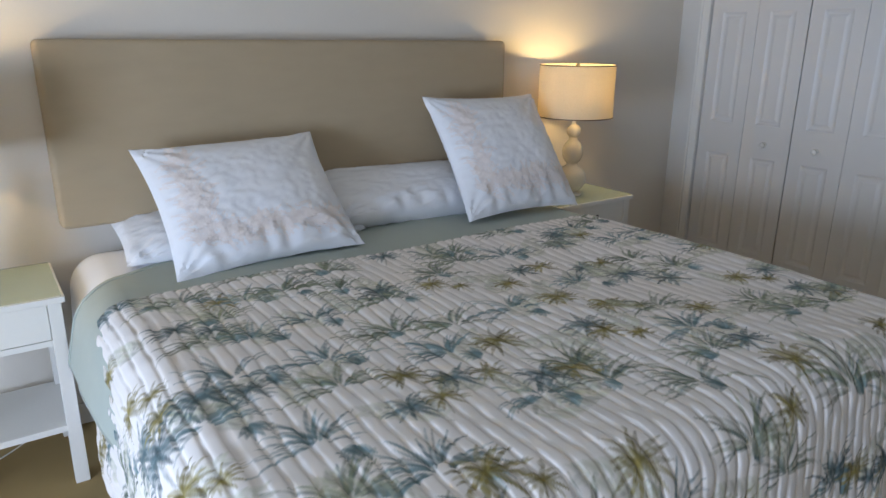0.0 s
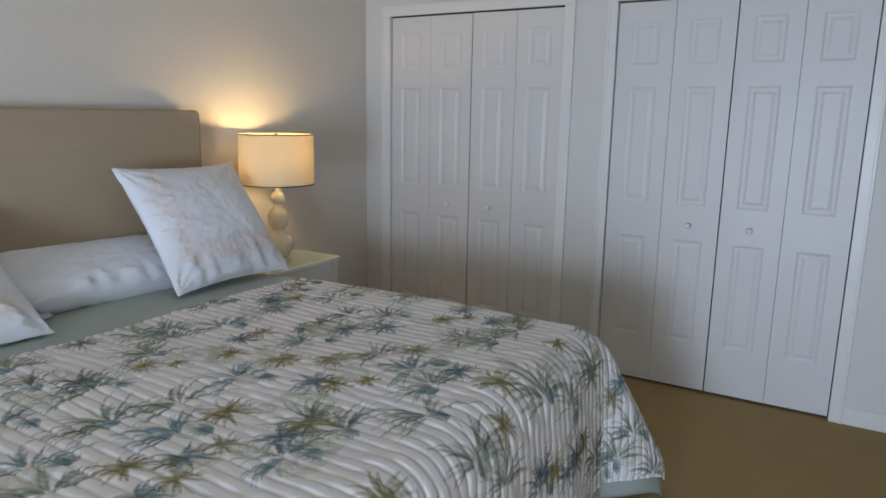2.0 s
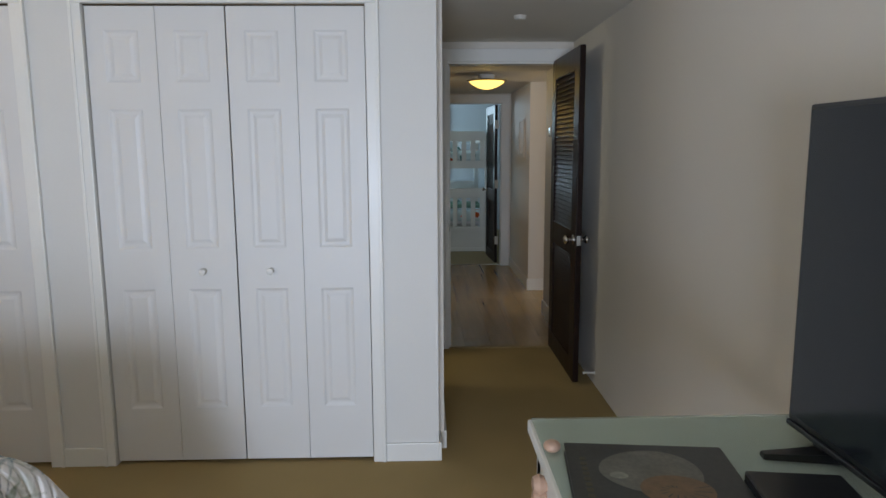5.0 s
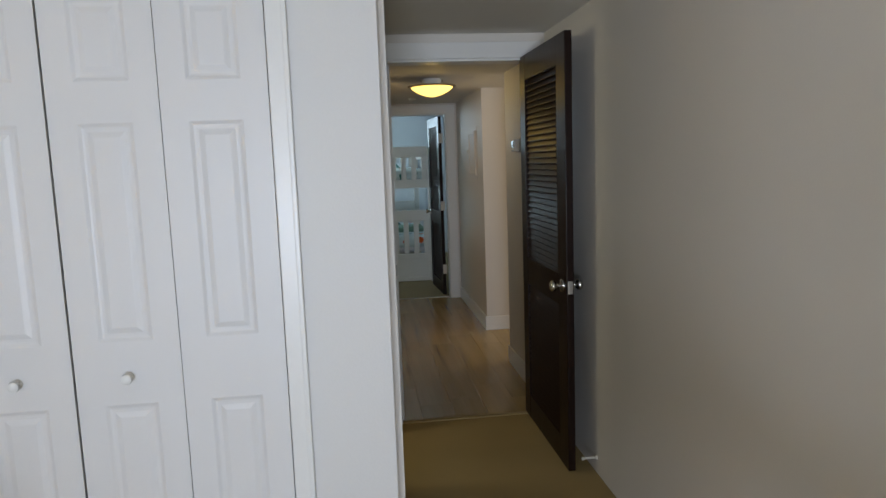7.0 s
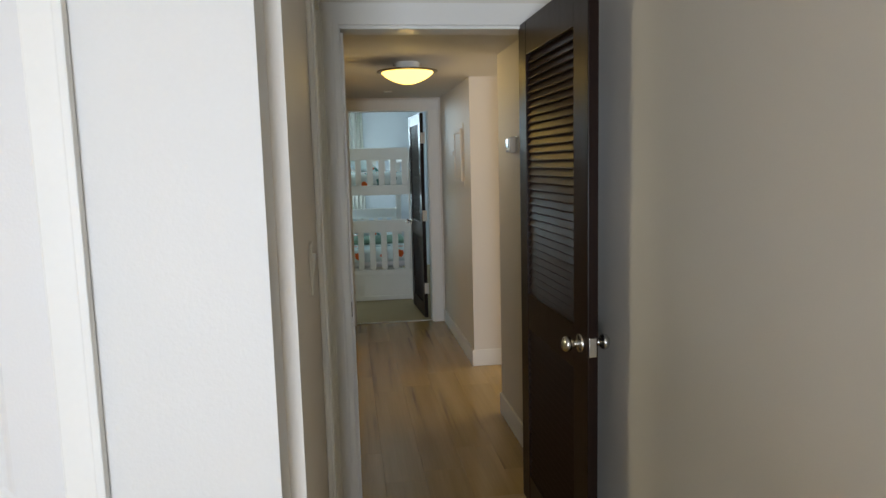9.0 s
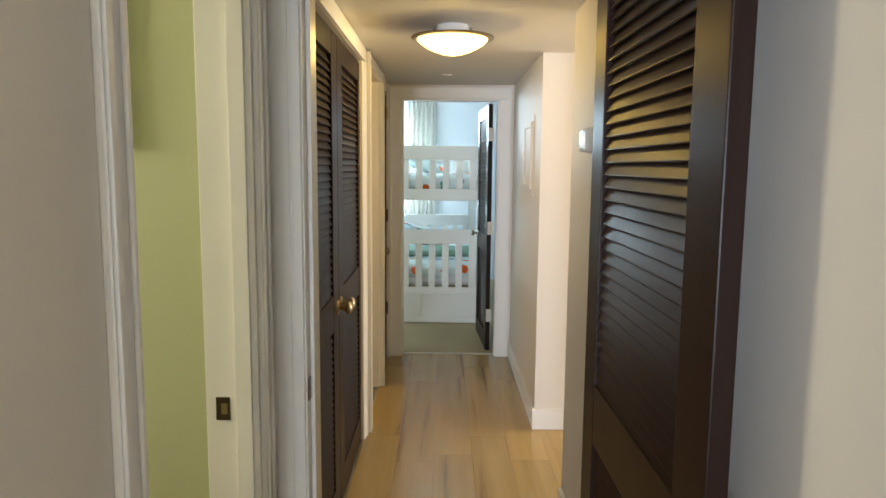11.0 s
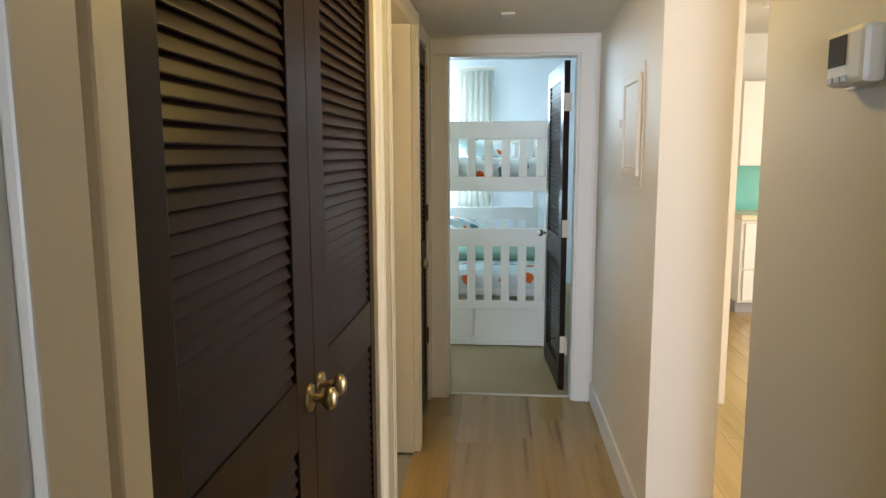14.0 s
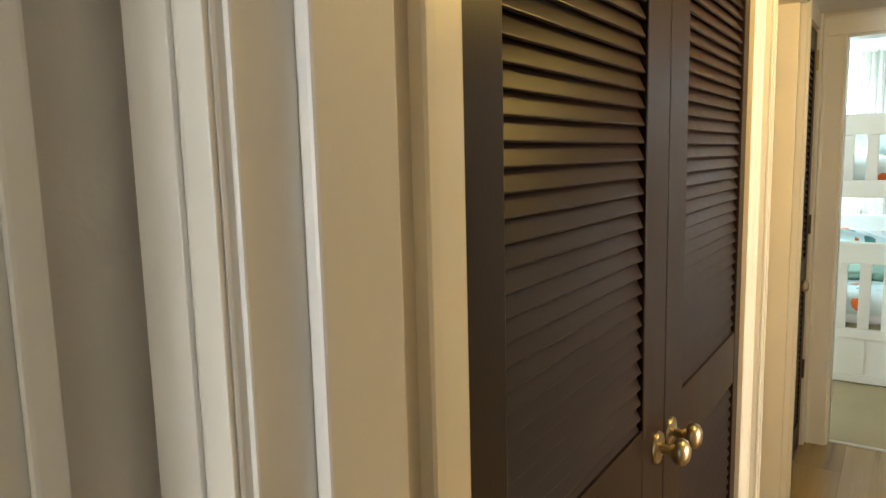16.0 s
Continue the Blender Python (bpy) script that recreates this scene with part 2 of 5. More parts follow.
def shared(name, me, parent, at=(0, 0, 0)):
    ob = new(name, me)
    ob.parent = parent
    ob.location = at
    return ob


def thing(name, m, label, category, group="", kind=""):
    ob = new(name)
    ob.empty_display_size = 0.1
    ob.matrix_world = m
    return tagged(ob, label, category, group, kind)


def setting(name, bm, material, label, category):
    return tagged(part(name, bm, material), label, category, "", "structure")


# ---------------------------------------------------------------- plan
XE, YN, YS, XW = 4.885, 2.86, -1.225, -1.30      # bedroom walls
YP, XD = -0.256, 6.655                             # passage wall, doorway to the hall
YH, XB = -0.302, 10.10                            # hall's closet wall, wall of the bunk room
HB, HP, HH, HK = 2.5, 2.14, 2.055, 2.5           # ceilings

YQ, YPB = -0.283, -0.172                           # passage wall, its two faces
BX0, BX1 = 5.868, 6.523                            # bathroom doorway
HX0, HX1, SX0, SX1 = 6.98, 8.455, 8.612, 9.348     # hall closet pair, doorway of the side room
HD, BT = 1.98, 1.952                              # heads of the hall closet and the bunk room doorway
BY0, BY1 = -1.127, -0.40                           # bunk room doorway

# bedroom shell
setting("wall_north", boxes((XW - 0.15, 5.6, YN, YN + 0.12, 0, HB)), PAINT, "warm white painted bedroom wall behind the bed", "wall")
setting("wall_south", boxes((XW - 0.15, 7.685, YS - 0.24, YS, 0, HB)), PAINT, "warm white painted wall behind the television", "wall")
setting("wall_west", boxes((XW - 0.15, XW, YS, -1.1, 0, HB), (XW - 0.15, XW, 2.0, YN, 0, HB), (XW - 0.15, XW, -1.1, 2.0, 2.1, HB)), PAINT, "white painted wall with a wide glass door", "wall")
C1, C2 = (1.515, 2.665), (0.045, 1.222)          # closet openings along y
DH = 2.04
setting("wall_east", boxes((XE, XE + 0.12, C1[1], YN, 0, HB), (XE, XE + 0.12, C2[1], C1[0], 0, HB), (XE, XE + 0.12, YP, C2[0], 0, HB),
                           (XE, XE + 0.12, C1[0], C1[1], DH, HB), (XE, XE + 0.12, C2[0], C2[1], DH, HB), (XE, XE + 0.12, YS, YP, HP, HB)), PAINT2, "white painted wall with two closets", "wall")
setting("closet_back_wall", boxes((5.50, 5.58, YP + 0.12, YN, 0, HB)), PAINT, "plain white back wall of the closets", "wall")
setting("wall_passage", boxes((XE + 0.12, BX0, YQ, YPB, 0, HP), (BX0, BX1, YQ, YPB, 2.04, HP), (BX1, XD, YQ, YPB, 0, HP)), PAINT, "white painted passage wall with a bathroom doorway", "wall")
setting("wall_hall_door", boxes((XD, XD + 0.12, -0.356, YPB, 0, HP), (XD, XD + 0.12, YS, -1.18, 0, HP), (XD, XD + 0.12, -1.18, -0.356, 2.01, HP)), PAINT, "white painted wall round the bedroom doorway", "wall")
setting("wall_hall_north", boxes((XD + 0.12, HX0, YH, YH + 0.1, 0, HH), (HX0, HX1, YH, YH + 0.1, HD, HH), (HX1, SX0, YH, YH + 0.1, 0, HH),
                                 (SX0, SX1, YH, YH + 0.1, HD, HH), (SX1, 9.48, YH, YH + 0.1, 0, HH), (9.48, 10.04, YH, YH + 0.1, HD, HH), (10.04, XB, YH, YH + 0.1, 0, HH)), PAINT, "white painted hall wall with closet doors", "wall")
setting("wall_hall_south", boxes((8.63, XB + 0.12, YS - 0.247, YS - 0.01, 0, HH)), PAINT, "white painted hall wall with a fuse panel", "wall")
setting("wall_bunk_door", boxes((XB, XB + 0.12, BY1, 1.6, 0, 2.55), (XB, XB + 0.12, YS - 0.01, BY0, 0, 2.55), (XB, XB + 0.12, BY0, BY1, BT, 2.55), (XB, XB + 0.12, -1.98, YS - 0.248, 0, 2.55)), PAINT, "white painted wall round the bunk room doorway", "wall")
setting("ceiling", boxes((XW - 0.15, XE + 0.12, YS, YN, HB, HB + 0.1)), CEIL, "plain white bedroom ceiling", "ceiling")
setting("ceiling_passage", boxes((XE + 0.12, XD + 0.12, YS, YPB, HP, HP + 0.1)), CEIL, "low white textured passage ceiling", "ceiling")
setting("ceiling_hall", boxes((XD + 0.12, XB, YS - 0.24, YH + 0.1, HH, HH + 0.1)), CEIL, "low white textured hall ceiling", "ceiling")
setting("ceiling_closet", boxes((XE + 0.12, 5.58, YP + 0.12, YN, HB, HB + 0.1)), CEIL, "plain closet ceiling", "ceiling")
setting("floor_carpet", boxes((XW - 0.15, 6.66, YS, YN, -0.1, 0)), CARPET, "tan loop pile bedroom carpet", "floor")
setting("floor_base", boxes((6.66, 13.5, -5.2, 1.7, -0.12, -0.012)), GREY, "dark underlay below the boards", "floor")

# bathroom
setting("wall_bath", boxes((6.62, 6.654, YPB + 0.002, 1.6, 0, 2.4), (5.58, 5.62, YPB, 1.6, 0, 2.4), (5.62, BX0, YPB, YPB + 0.01, 0, 2.4), (BX1, 6.62, YPB, YPB + 0.01, 0, 2.4), (BX0, BX1, YPB, YPB + 0.01, 2.04, 2.4)), GREEN, "sage green painted bathroom wall", "wall")
# unseen wall; its window opening is invented to go with the fill lamp
setting("wall_bath_north", boxes((5.58, 5.75, 1.6, 1.7, 0, 2.4), (6.45, 6.72, 1.6, 1.7, 0, 2.4), (5.75, 6.45, 1.6, 1.7, 0, 1.4), (5.75, 6.45, 1.6, 1.7, 2.1, 2.4)), GREEN, "sage green bathroom wall, unseen, with an added small window", "wall")
setting("ceiling_bath", boxes((5.58, 6.72, YPB, 1.7, 2.4, 2.5)), CEIL, "plain bathroom ceiling", "ceiling")

# hall closets behind the dark doors
setting("closet_shell", boxes((6.84, 8.53, 0.35, 0.45, 0, 2.3), (9.5, XB, 0.35, 0.45, 0, 2.3), (6.84, 6.90, YH + 0.1, 0.35, 0, 2.3), (8.53, 8.59, YH + 0.1, 0.9, 0, 2.3), (9.44, 9.48, YH + 0.1, 0.9, 0, 2.3), (6.82, XB, YH + 0.1, 0.9, 2.3, 2.35), (8.53, 9.48, 0.9, 0.95, 0, 2.35)), PAINT, "plain walls behind the hall closet doors", "wall")

# bunk room
setting("wall_bunk_far", boxes((13.7, 13.8, -2.4, -0.45, 0, 2.55), (13.7, 13.8, 0.95, 1.7, 0, 2.55), (13.7, 13.8, -0.45, 0.95, 0, 0.95), (13.7, 13.8, -0.45, 0.95, 2.25, 2.55)), BUNKWALL, "pale blue bunk room wall with a window", "wall")
setting("wall_bunk_side", boxes((XB + 0.12, 13.7, 1.6, 1.7, 0, 2.55), (XB + 0.12, 13.7, -1.98, -1.9, 0, 2.55)), BUNKWALL, "pale blue bunk room side wall", "wall")
setting("ceiling_bunk", boxes((XB + 0.12, 13.8, -2.4, 1.7, 2.55, 2.65)), CEIL, "plain white bunk room ceiling", "ceiling")
setting("floor_bunk_carpet", boxes((XB + 0.06, 13.7, -1.9, 1.6, -0.01, 0.004)), CARPET2, "sage beige bunk room carpet", "floor")

# kitchen
KX, KY = 12.36, -2.80                              # front and end of the kitchen cabinets
setting("wall_kitchen_east", boxes((KX + 0.62, KX + 0.74, -5.2, -1.98, 0, HK)), WHITE, "white kitchen wall behind the cabinets", "wall")
setting("wall_kitchen_west", boxes((7.3, 7.42, -5.2, YS - 0.24, 0, HK)), PAINT, "white kitchen wall", "wall")
setting("wall_kitchen_south", boxes((7.3, 8.0, -5.2, -5.05, 0, HK), (10.6, 13.5, -5.2, -5.05, 0, HK), (8.0, 10.6, -5.2, -5.05, 2.3, HK), (8.0, 10.6, -5.2, -5.05, 0, 0.4)), PAINT, "white kitchen wall with a wide window", "wall")
setting("wall_kitchen_north", boxes((XB + 0.12, KX + 0.62, -2.02, -1.98, 0, HK), (8.63, XB + 0.12, YS - 0.249, YS - 0.247, HH, HK), (7.42, 8.63, YS - 0.25, YS - 0.24, HH, HK)), PAINT, "white kitchen wall", "wall")
setting("ceiling_kitchen", boxes((7.3, 13.5, -5.2, -1.98, HK, HK + 0.1), (7.3, XB + 0.12, -1.98, YS - 0.24, HK, HK + 0.1)), CEIL, "plain white kitchen ceiling", "ceiling")

# ---------------------------------------------------------------- trim
def casing_x(name, x, y0, y1, top, w, t, label, side=-1, wl=None, wr=None):
    """Door casing on a wall at x = const, proud towards side."""
    a, b = sorted((x, x + side * t))
    wl, wr = wl or w, wr or w
    e = thing(name, pose(0, 0, 0), label, "door casing", "", "structure")
    part("side_casing", boxes((a, b, y0 - wl, y0, 0, top), bevel=0.004), WHITE, e)
    part("side_casing", boxes((a, b, y1, y1 + wr, 0, top), bevel=0.004), WHITE, e)
    part("head_casing", boxes((a, b, y0 - wl, y1 + wr, top, top + w), bevel=0.004), WHITE, e)
    a2, b2 = sorted((x + side * t, x + side * (t + 0.006)))
    part("backband", boxes((a2, b2, y0 - wl, y0 - wl + 0.014, 0, top + w), (a2, b2, y1 + wr - 0.014, y1 + wr, 0, top + w), (a2, b2, y0 - wl, y1 + wr, top + w - 0.014, top + w), bevel=0.003), WHITE, e)
    return e


def casing_y(name, y, x0, x1, top, w, t, label, side=-1):
    a, b = sorted((y, y + side * t))
    e = thing(name, pose(0, 0, 0), label, "door casing", "", "structure")
    for p, q in ((x0 - w, x0), (x1, x1 + w)):
        part("side_casing", boxes((p, q, a, b, 0, top), bevel=0.004), WHITE, e)
    part("head_casing", boxes((x0 - w, x1 + w, a, b, top, top + w), bevel=0.004), WHITE, e)
    a2, b2 = sorted((y + side * t, y + side * (t + 0.007)))
    part("backband", boxes((x0 - w, x0 - w + 0.018, a2, b2, 0, top + w), (x1 + w - 0.018, x1 + w, a2, b2, 0, top + w), bevel=0.003), WHITE, e)
    part("inner_bead", boxes((x0 - 0.014, x0 - 0.002, a2, b2, 0, top), (x1 + 0.002, x1 + 0.014, a2, b2, 0, top), bevel=0.003), WHITE, e)
    return e


casing_x("closet_casing", XE, C1[0], C1[1], DH, 0.058, 0.014, "white painted casing round the closet doors", wl=0.062, wr=0.058)
casing_x("closet_casing", XE, C2[0], C2[1], DH, 0.058, 0.014, "white painted casing round the closet doors", wl=0.058, wr=0.050)
hc = thing("hall_door_casing", pose(0, 0, 0), "white painted casing of the bedroom doorway", "door casing", "", "structure")
part("side_casing", boxes((XD - 0.012, XD, -0.366, -0.289, 0, 2.01), bevel=0.003), WHITE, hc)
part("bead", boxes((XD - 0.016, XD - 0.012, -0.336, -0.296, 0, 2.02), bevel=0.0015), WHITE, hc)
part("inner_bead", boxes((XD - 0.016, XD - 0.012, -0.365, -0.343, 0, 2.02), bevel=0.0015), WHITE, hc)
part("head_casing", boxes((XD - 0.012, XD, -1.2, YQ - 0.002, 2.01, 2.095), bevel=0.004), WHITE, hc)
part("hall_head_casing", boxes((XD + 0.12, XD + 0.134, -1.2, YH - 0.001, 2.01, 2.08), bevel=0.003), WHITE, hc)
casing_x("bunk_door_casing", XB, BY0, BY1, BT, 0.085, 0.016, "white painted casing of the bunk room doorway", wl=0.088, wr=0.085)
casing_y("bathroom_casing", YQ, BX0, BX1, 2.04, 0.062, 0.014, "white painted casing of the bathroom doorway")
hcc = thing("hall_closet_casing", pose(0, 0, 0), "white painted casing round the louvered closet doors", "door casing", "", "structure")
for _o, _i in ((HX0 - 0.086, HX0 - 0.001), (HX1 + 0.072, HX1 + 0.001)):
    _s = 1 if _i > _o else -1
    _bm = bmesh.new()
    _pr = [(_o, 0), (_o, -0.014), (_o + _s * 0.004, -0.016), (_o + _s * 0.018, -0.016), (_o + _s * 0.022, -0.012), (_i - _s * 0.03, -0.009), (_i - _s * 0.012, -0.007), (_i - _s * 0.006, -0.003), (_i, 0.006), (_i, 0.010), (_i - _s * 0.004, 0.0)]
    _lo = [_bm.verts.new((x, YH + y, 0.0)) for x, y in _pr]
    _hi = [_bm.verts.new((x, YH + y, HD)) for x, y in _pr]
    for k in range(len(_pr)):
        _bm.faces.new([_lo[k - 1], _lo[k], _hi[k], _hi[k - 1]])
    _bm.faces.new(_hi)
    bmesh.ops.recalc_face_normals(_bm, faces=list(_bm.faces))
    part("side_casing", _bm, WHITE, hcc)
part("head_casing", boxes((HX0 - 0.086, HX1 + 0.072, YH - 0.014, YH, HD + 0.001, HH - 0.004), bevel=0.003), WHITE, hcc)
casing_y("hall_side_casing", YH, SX0, SX1, HD, 0.062, 0.026, "white painted casing of a recessed hall door")


def jamb(name, bs, label):
    e = thing(name, pose(0, 0, 0), label, "door jamb", "", "structure")
    for b in bs:
        part("jamb_board", boxes(b, bevel=0.002), WHITE, e)
    return e


jb = jamb("bathroom_jamb", [(BX1 - 0.018, BX1, YQ - 0.002, YPB + 0.012, 0, 2.04), (BX0, BX0 + 0.018, YQ - 0.002, YPB + 0.012, 0, 2.04), (BX0 + 0.018, BX1 - 0.018, YQ - 0.002, YPB + 0.012, 2.022, 2.04)], "white jamb of the bathroom doorway with a strike plate")
part("door_stop", boxes((BX1 - 0.028, BX1 - 0.018, YQ + 0.012, YQ + 0.05, 0, 2.02), bevel=0.002), WHITE, jb)
part("strike_plate", boxes((BX1 - 0.021, BX1 - 0.018, YQ + 0.066, YQ + 0.099, 0.857, 0.913), bevel=0.001), BRONZE, jb, "dark bronze strike plate")
part("strike_hole", boxes((BX1 - 0.0225, BX1 - 0.021, YQ + 0.072, YQ + 0.086, 0.872, 0.898)), BRASS, jb, "bright hole of the strike plate")
jd = jamb("hall_door_jamb", [(XD - 0.004, XD + 0.124, -0.37, -0.356, 0, 2.01), (XD - 0.004, XD + 0.124, -1.18, -0.37, 1.996, 2.01)], "white jamb of the bedroom doorway with a strike plate")
part("door_stop", boxes((XD + 0.040, XD + 0.118, -0.382, -0.37, 0, 1.99), bevel=0.003), WHITE, jd)
part("strike_plate", boxes((XD + 0.006, XD + 0.034, -0.373, -0.37, 0.85, 0.908), bevel=0.001), BRONZE, jd, "dark bronze strike plate")
jamb("bunk_door_jamb", [(XB - 0.004, XB + 0.124, BY1 - 0.012, BY1, 0, BT), (XB - 0.004, XB + 0.124, BY0, BY0 + 0.012, 0, BT), (XB - 0.004, XB + 0.124, BY0 + 0.012, BY1 - 0.012, BT - 0.012, BT)], "white jamb of the bunk room doorway")
jamb("hall_side_jamb", [(SX1 - 0.018, SX1, YH - 0.002, YH + 0.1, 0, HD), (SX0, SX0 + 0.018, YH - 0.002, YH + 0.1, 0, HD)], "white jamb of a recessed hall door")


def skirting(name, b, label="white painted baseboard"):
    return setting(name, boxes(b, bevel=0.004), WHITE, label, "baseboard")


BBH = 0.088
skirting("baseboard", (XE - 0.013, XE, YP, C2[0] - 0.058, 0, BBH))
skirting("baseboard", (XE - 0.013, XE, C2[1] + 0.05, C1[0] - 0.062, 0, BBH))
skirting("baseboard", (XE - 0.013, XE + 0.12, YP - 0.013, YP, 0, BBH))
skirting("baseboard", (XE + 0.12, BX0 - 0.063, YQ - 0.013, YQ, 0, BBH))
skirting("baseboard", (XW, XE, YN - 0.013, YN, 0, BBH))
skirting("baseboard", (XD + 0.12, 7.685, YS, YS + 0.013, 0, 0.12))
skirting("baseboard", (8.617, 8.63, YS - 0.247, YS + 0.004, 0, 0.12))
skirting("baseboard", (8.63, XB - 0.02, YS - 0.01, YS + 0.003, 0, 0.12))
skirting("baseboard", (XD + 0.12, HX0 - 0.087, YH - 0.013, YH, 0, BBH))

# ---------------------------------------------------------------- boards of the hall and kitchen floor
floor_boards = thing("floor_boards", pose(0, 0, 0), "honey maple laminate boards with dark heart streaks", "floor", "", "structure")
random.seed(4)
BW, BL = 0.192, 1.28
for r in range(6):
    y0 = -1.47 + r * BW + 0.02
    x = 6.66 + random.uniform(-1.1, -0.1)
    while x < XB + 0.06:
        a, b = max(x, 6.66), min(x + BL, XB + 0.06)
        if b - a > 0.05:
            part("board", boxes((0, b - a - 0.0006, 0, BW - 0.0006, -0.012, 0), bevel=0.0005), MAPLE, floor_boards).location = (a, y0, 0)
        x += BL
rest = bmesh.new()
for r in range(18):
    y0 = -1.45 - BW - r * BW
    x = 7.4 + random.uniform(-1.1, -0.1)
    while x < KX + 0.62:
        a, b = max(x, 7.42), min(x + BL, KX + 0.62)
        if b - a > 0.05:
            box(rest, a, b - 0.0016, y0, y0 + BW - 0.0016, -0.012, 0)
        x += BL
tagged(part("kitchen_boards", rest, MAPLE), "maple laminate boards of the kitchen floor", "floor", "", "structure")
setting("threshold", boxes((6.648, 6.68, -1.2, -0.26, 0, 0.006), bevel=0.002), CARPET, "tan carpet edge at the doorway", "threshold")
setting("threshold_bunk", boxes((XB + 0.045, XB + 0.07, BY0 + 0.012, BY1 - 0.012, 0, 0.007), bevel=0.002), PLASTIC, "pale carpet edge strip at the doorway", "threshold")


# ---------------------------------------------------------------- moulded bifold doors
def moulded_leaf(w, h, panels, t=0.032, edge=0.0):
    """Slab with raised and fielded panels on its front (front at y = 0, facing -y)."""
    bm = bmesh.new()
    xs = sorted({0.0, w, *[p[0] for p in panels], *[p[1] for p in panels]})
    zs = sorted({0.0, h, *[p[2] for p in panels], *[p[3] for p in panels]})
    vs = {}

    def vert(x, y, z):
        k = (round(x, 5), round(y, 5), round(z, 5))
        if k not in vs:
            vs[k] = bm.verts.new(k)
        return vs[k]

    for i in range(len(xs) - 1):
        for j in range(len(zs) - 1):
            x0, x1, z0, z1 = xs[i], xs[i + 1], zs[j], zs[j + 1]
            hit = [p for p in panels if p[0] <= x0 + 1e-6 and p[1] >= x1 - 1e-6 and p[2] <= z0 + 1e-6 and p[3] >= z1 - 1e-6]
            if not hit:
                bm.faces.new([vert(x0, 0, z0), vert(x1, 0, z0), vert(x1, 0, z1), vert(x0, 0, z1)])
    for x0, x1, z0, z1 in panels:
        rings = []
        for o, d in ((0, 0), (0.004, 0.0015), (0.010, 0.0044), (0.016, 0.0054), (0.024, 0.0054), (0.036, 0.002), (0.040, 0.0012)):
            rings.append([vert(x0 + o, d, z0 + o), vert(x1 - o, d, z0 + o), vert(x1 - o, d, z1 - o), vert(x0 + o, d, z1 - o)])
        for a, b in zip(rings, rings[1:]):
            for k in range(4):
                bm.faces.new([a[k], a[(k + 1) % 4], b[(k + 1) % 4], b[k]])
        bm.faces.new(rings[-1])
    box(bm, 0.0, w, 0.0005, t, 0, h)
    for f in [f for f in bm.faces if all(abs(v.co.y - 0.0005) < 1e-5 for v in f.verts)]:
        bm.faces.remove(f)
    return bm


KNOB = [(0.0, -0.036), (0.008, -0.0355), (0.0145, -0.031), (0.016, -0.025), (0.013, -0.018), (0.007, -0.013), (0.006, -0.006), (0.0125, -0.003), (0.0135, 0.0)]


def leaf_data(w, h):
    m0, m1 = (w - 0.146) / 2, (w + 0.146) / 2
    return moulded_leaf(w, h, [(m0, m1, 0.25, 0.805), (m0, m1, 0.987, 1.592), (m0, m1, 1.702, 1.920)])


def bifold(yl, yr, knob_side):
    """Two hinged leaves closing a closet half between yl and yr (yl > yr), seen from -x."""
    w = (yl - yr) / 2 - 0.0016
    e = thing("bifold_door", pose(XE + 0.012, yl, 0.015, 0, 0, -90), "closed white moulded bifold closet door with raised panels", "closet door", "closet bifold doors")
    me = data_of("leaf", leaf_data(w, DH - 0.024), DOORW)
    for k in range(2):
        leaf = shared("leaf", me, e, (k * (w + 0.0022), 0, 0))
        if k == knob_side:
            kb = part("knob", lathe(KNOB, 20, "z"), WHITE, leaf, "small round white wooden knob", True)
            kb.matrix_local = pose(w * 0.5, 0, 0.885, -90, 0, 0)
    return e


for a, b in (C1, C2):
    mid = (a + b) / 2
    bifold(b - 0.004, mid + 0.0028, 1)
    bifold(mid - 0.0028, a + 0.004, 0)
track = setting("closet_track", boxes((XE + 0.012, XE + 0.05, C1[0], C1[1], DH - 0.006, DH), (XE + 0.012, XE + 0.05, C2[0], C2[1], DH - 0.006, DH)), BRONZE, "dark metal track above the bifold doors", "door track")


# ---------------------------------------------------------------- louvered doors
def louver_slat(w):
    bm = bmesh.new()
    box(bm, 0, w, -0.003, 0.003, -0.026, 0.026, bevel=0.002)
    bmesh.ops.rotate(bm, verts=bm.verts, matrix=Matrix.Rotation(radians(-25), 3, "X"))
    return bm


def door_knob_set(parent, x, z, t, m, label, both=True):
    prof = [(0.0, -0.062), (0.014, -0.0605), (0.0235, -0.054), (0.0262, -0.045), (0.023, -0.036), (0.014, -0.029), (0.010, -0.022), (0.010, -0.010), (0.016, -0.008), (0.029, -0.006), (0.031, -0.002), (0.031, 0.0)]
    k = part("knob", lathe(prof, 28), m, parent, label, True)
    k.matrix_local = pose(x, 0, z, -90, 0, 0)
    if both:
        k2 = part("knob", lathe(prof, 28), m, parent, label, True)
        k2.matrix_local = pose(x, t, z, 90, 0, 0)


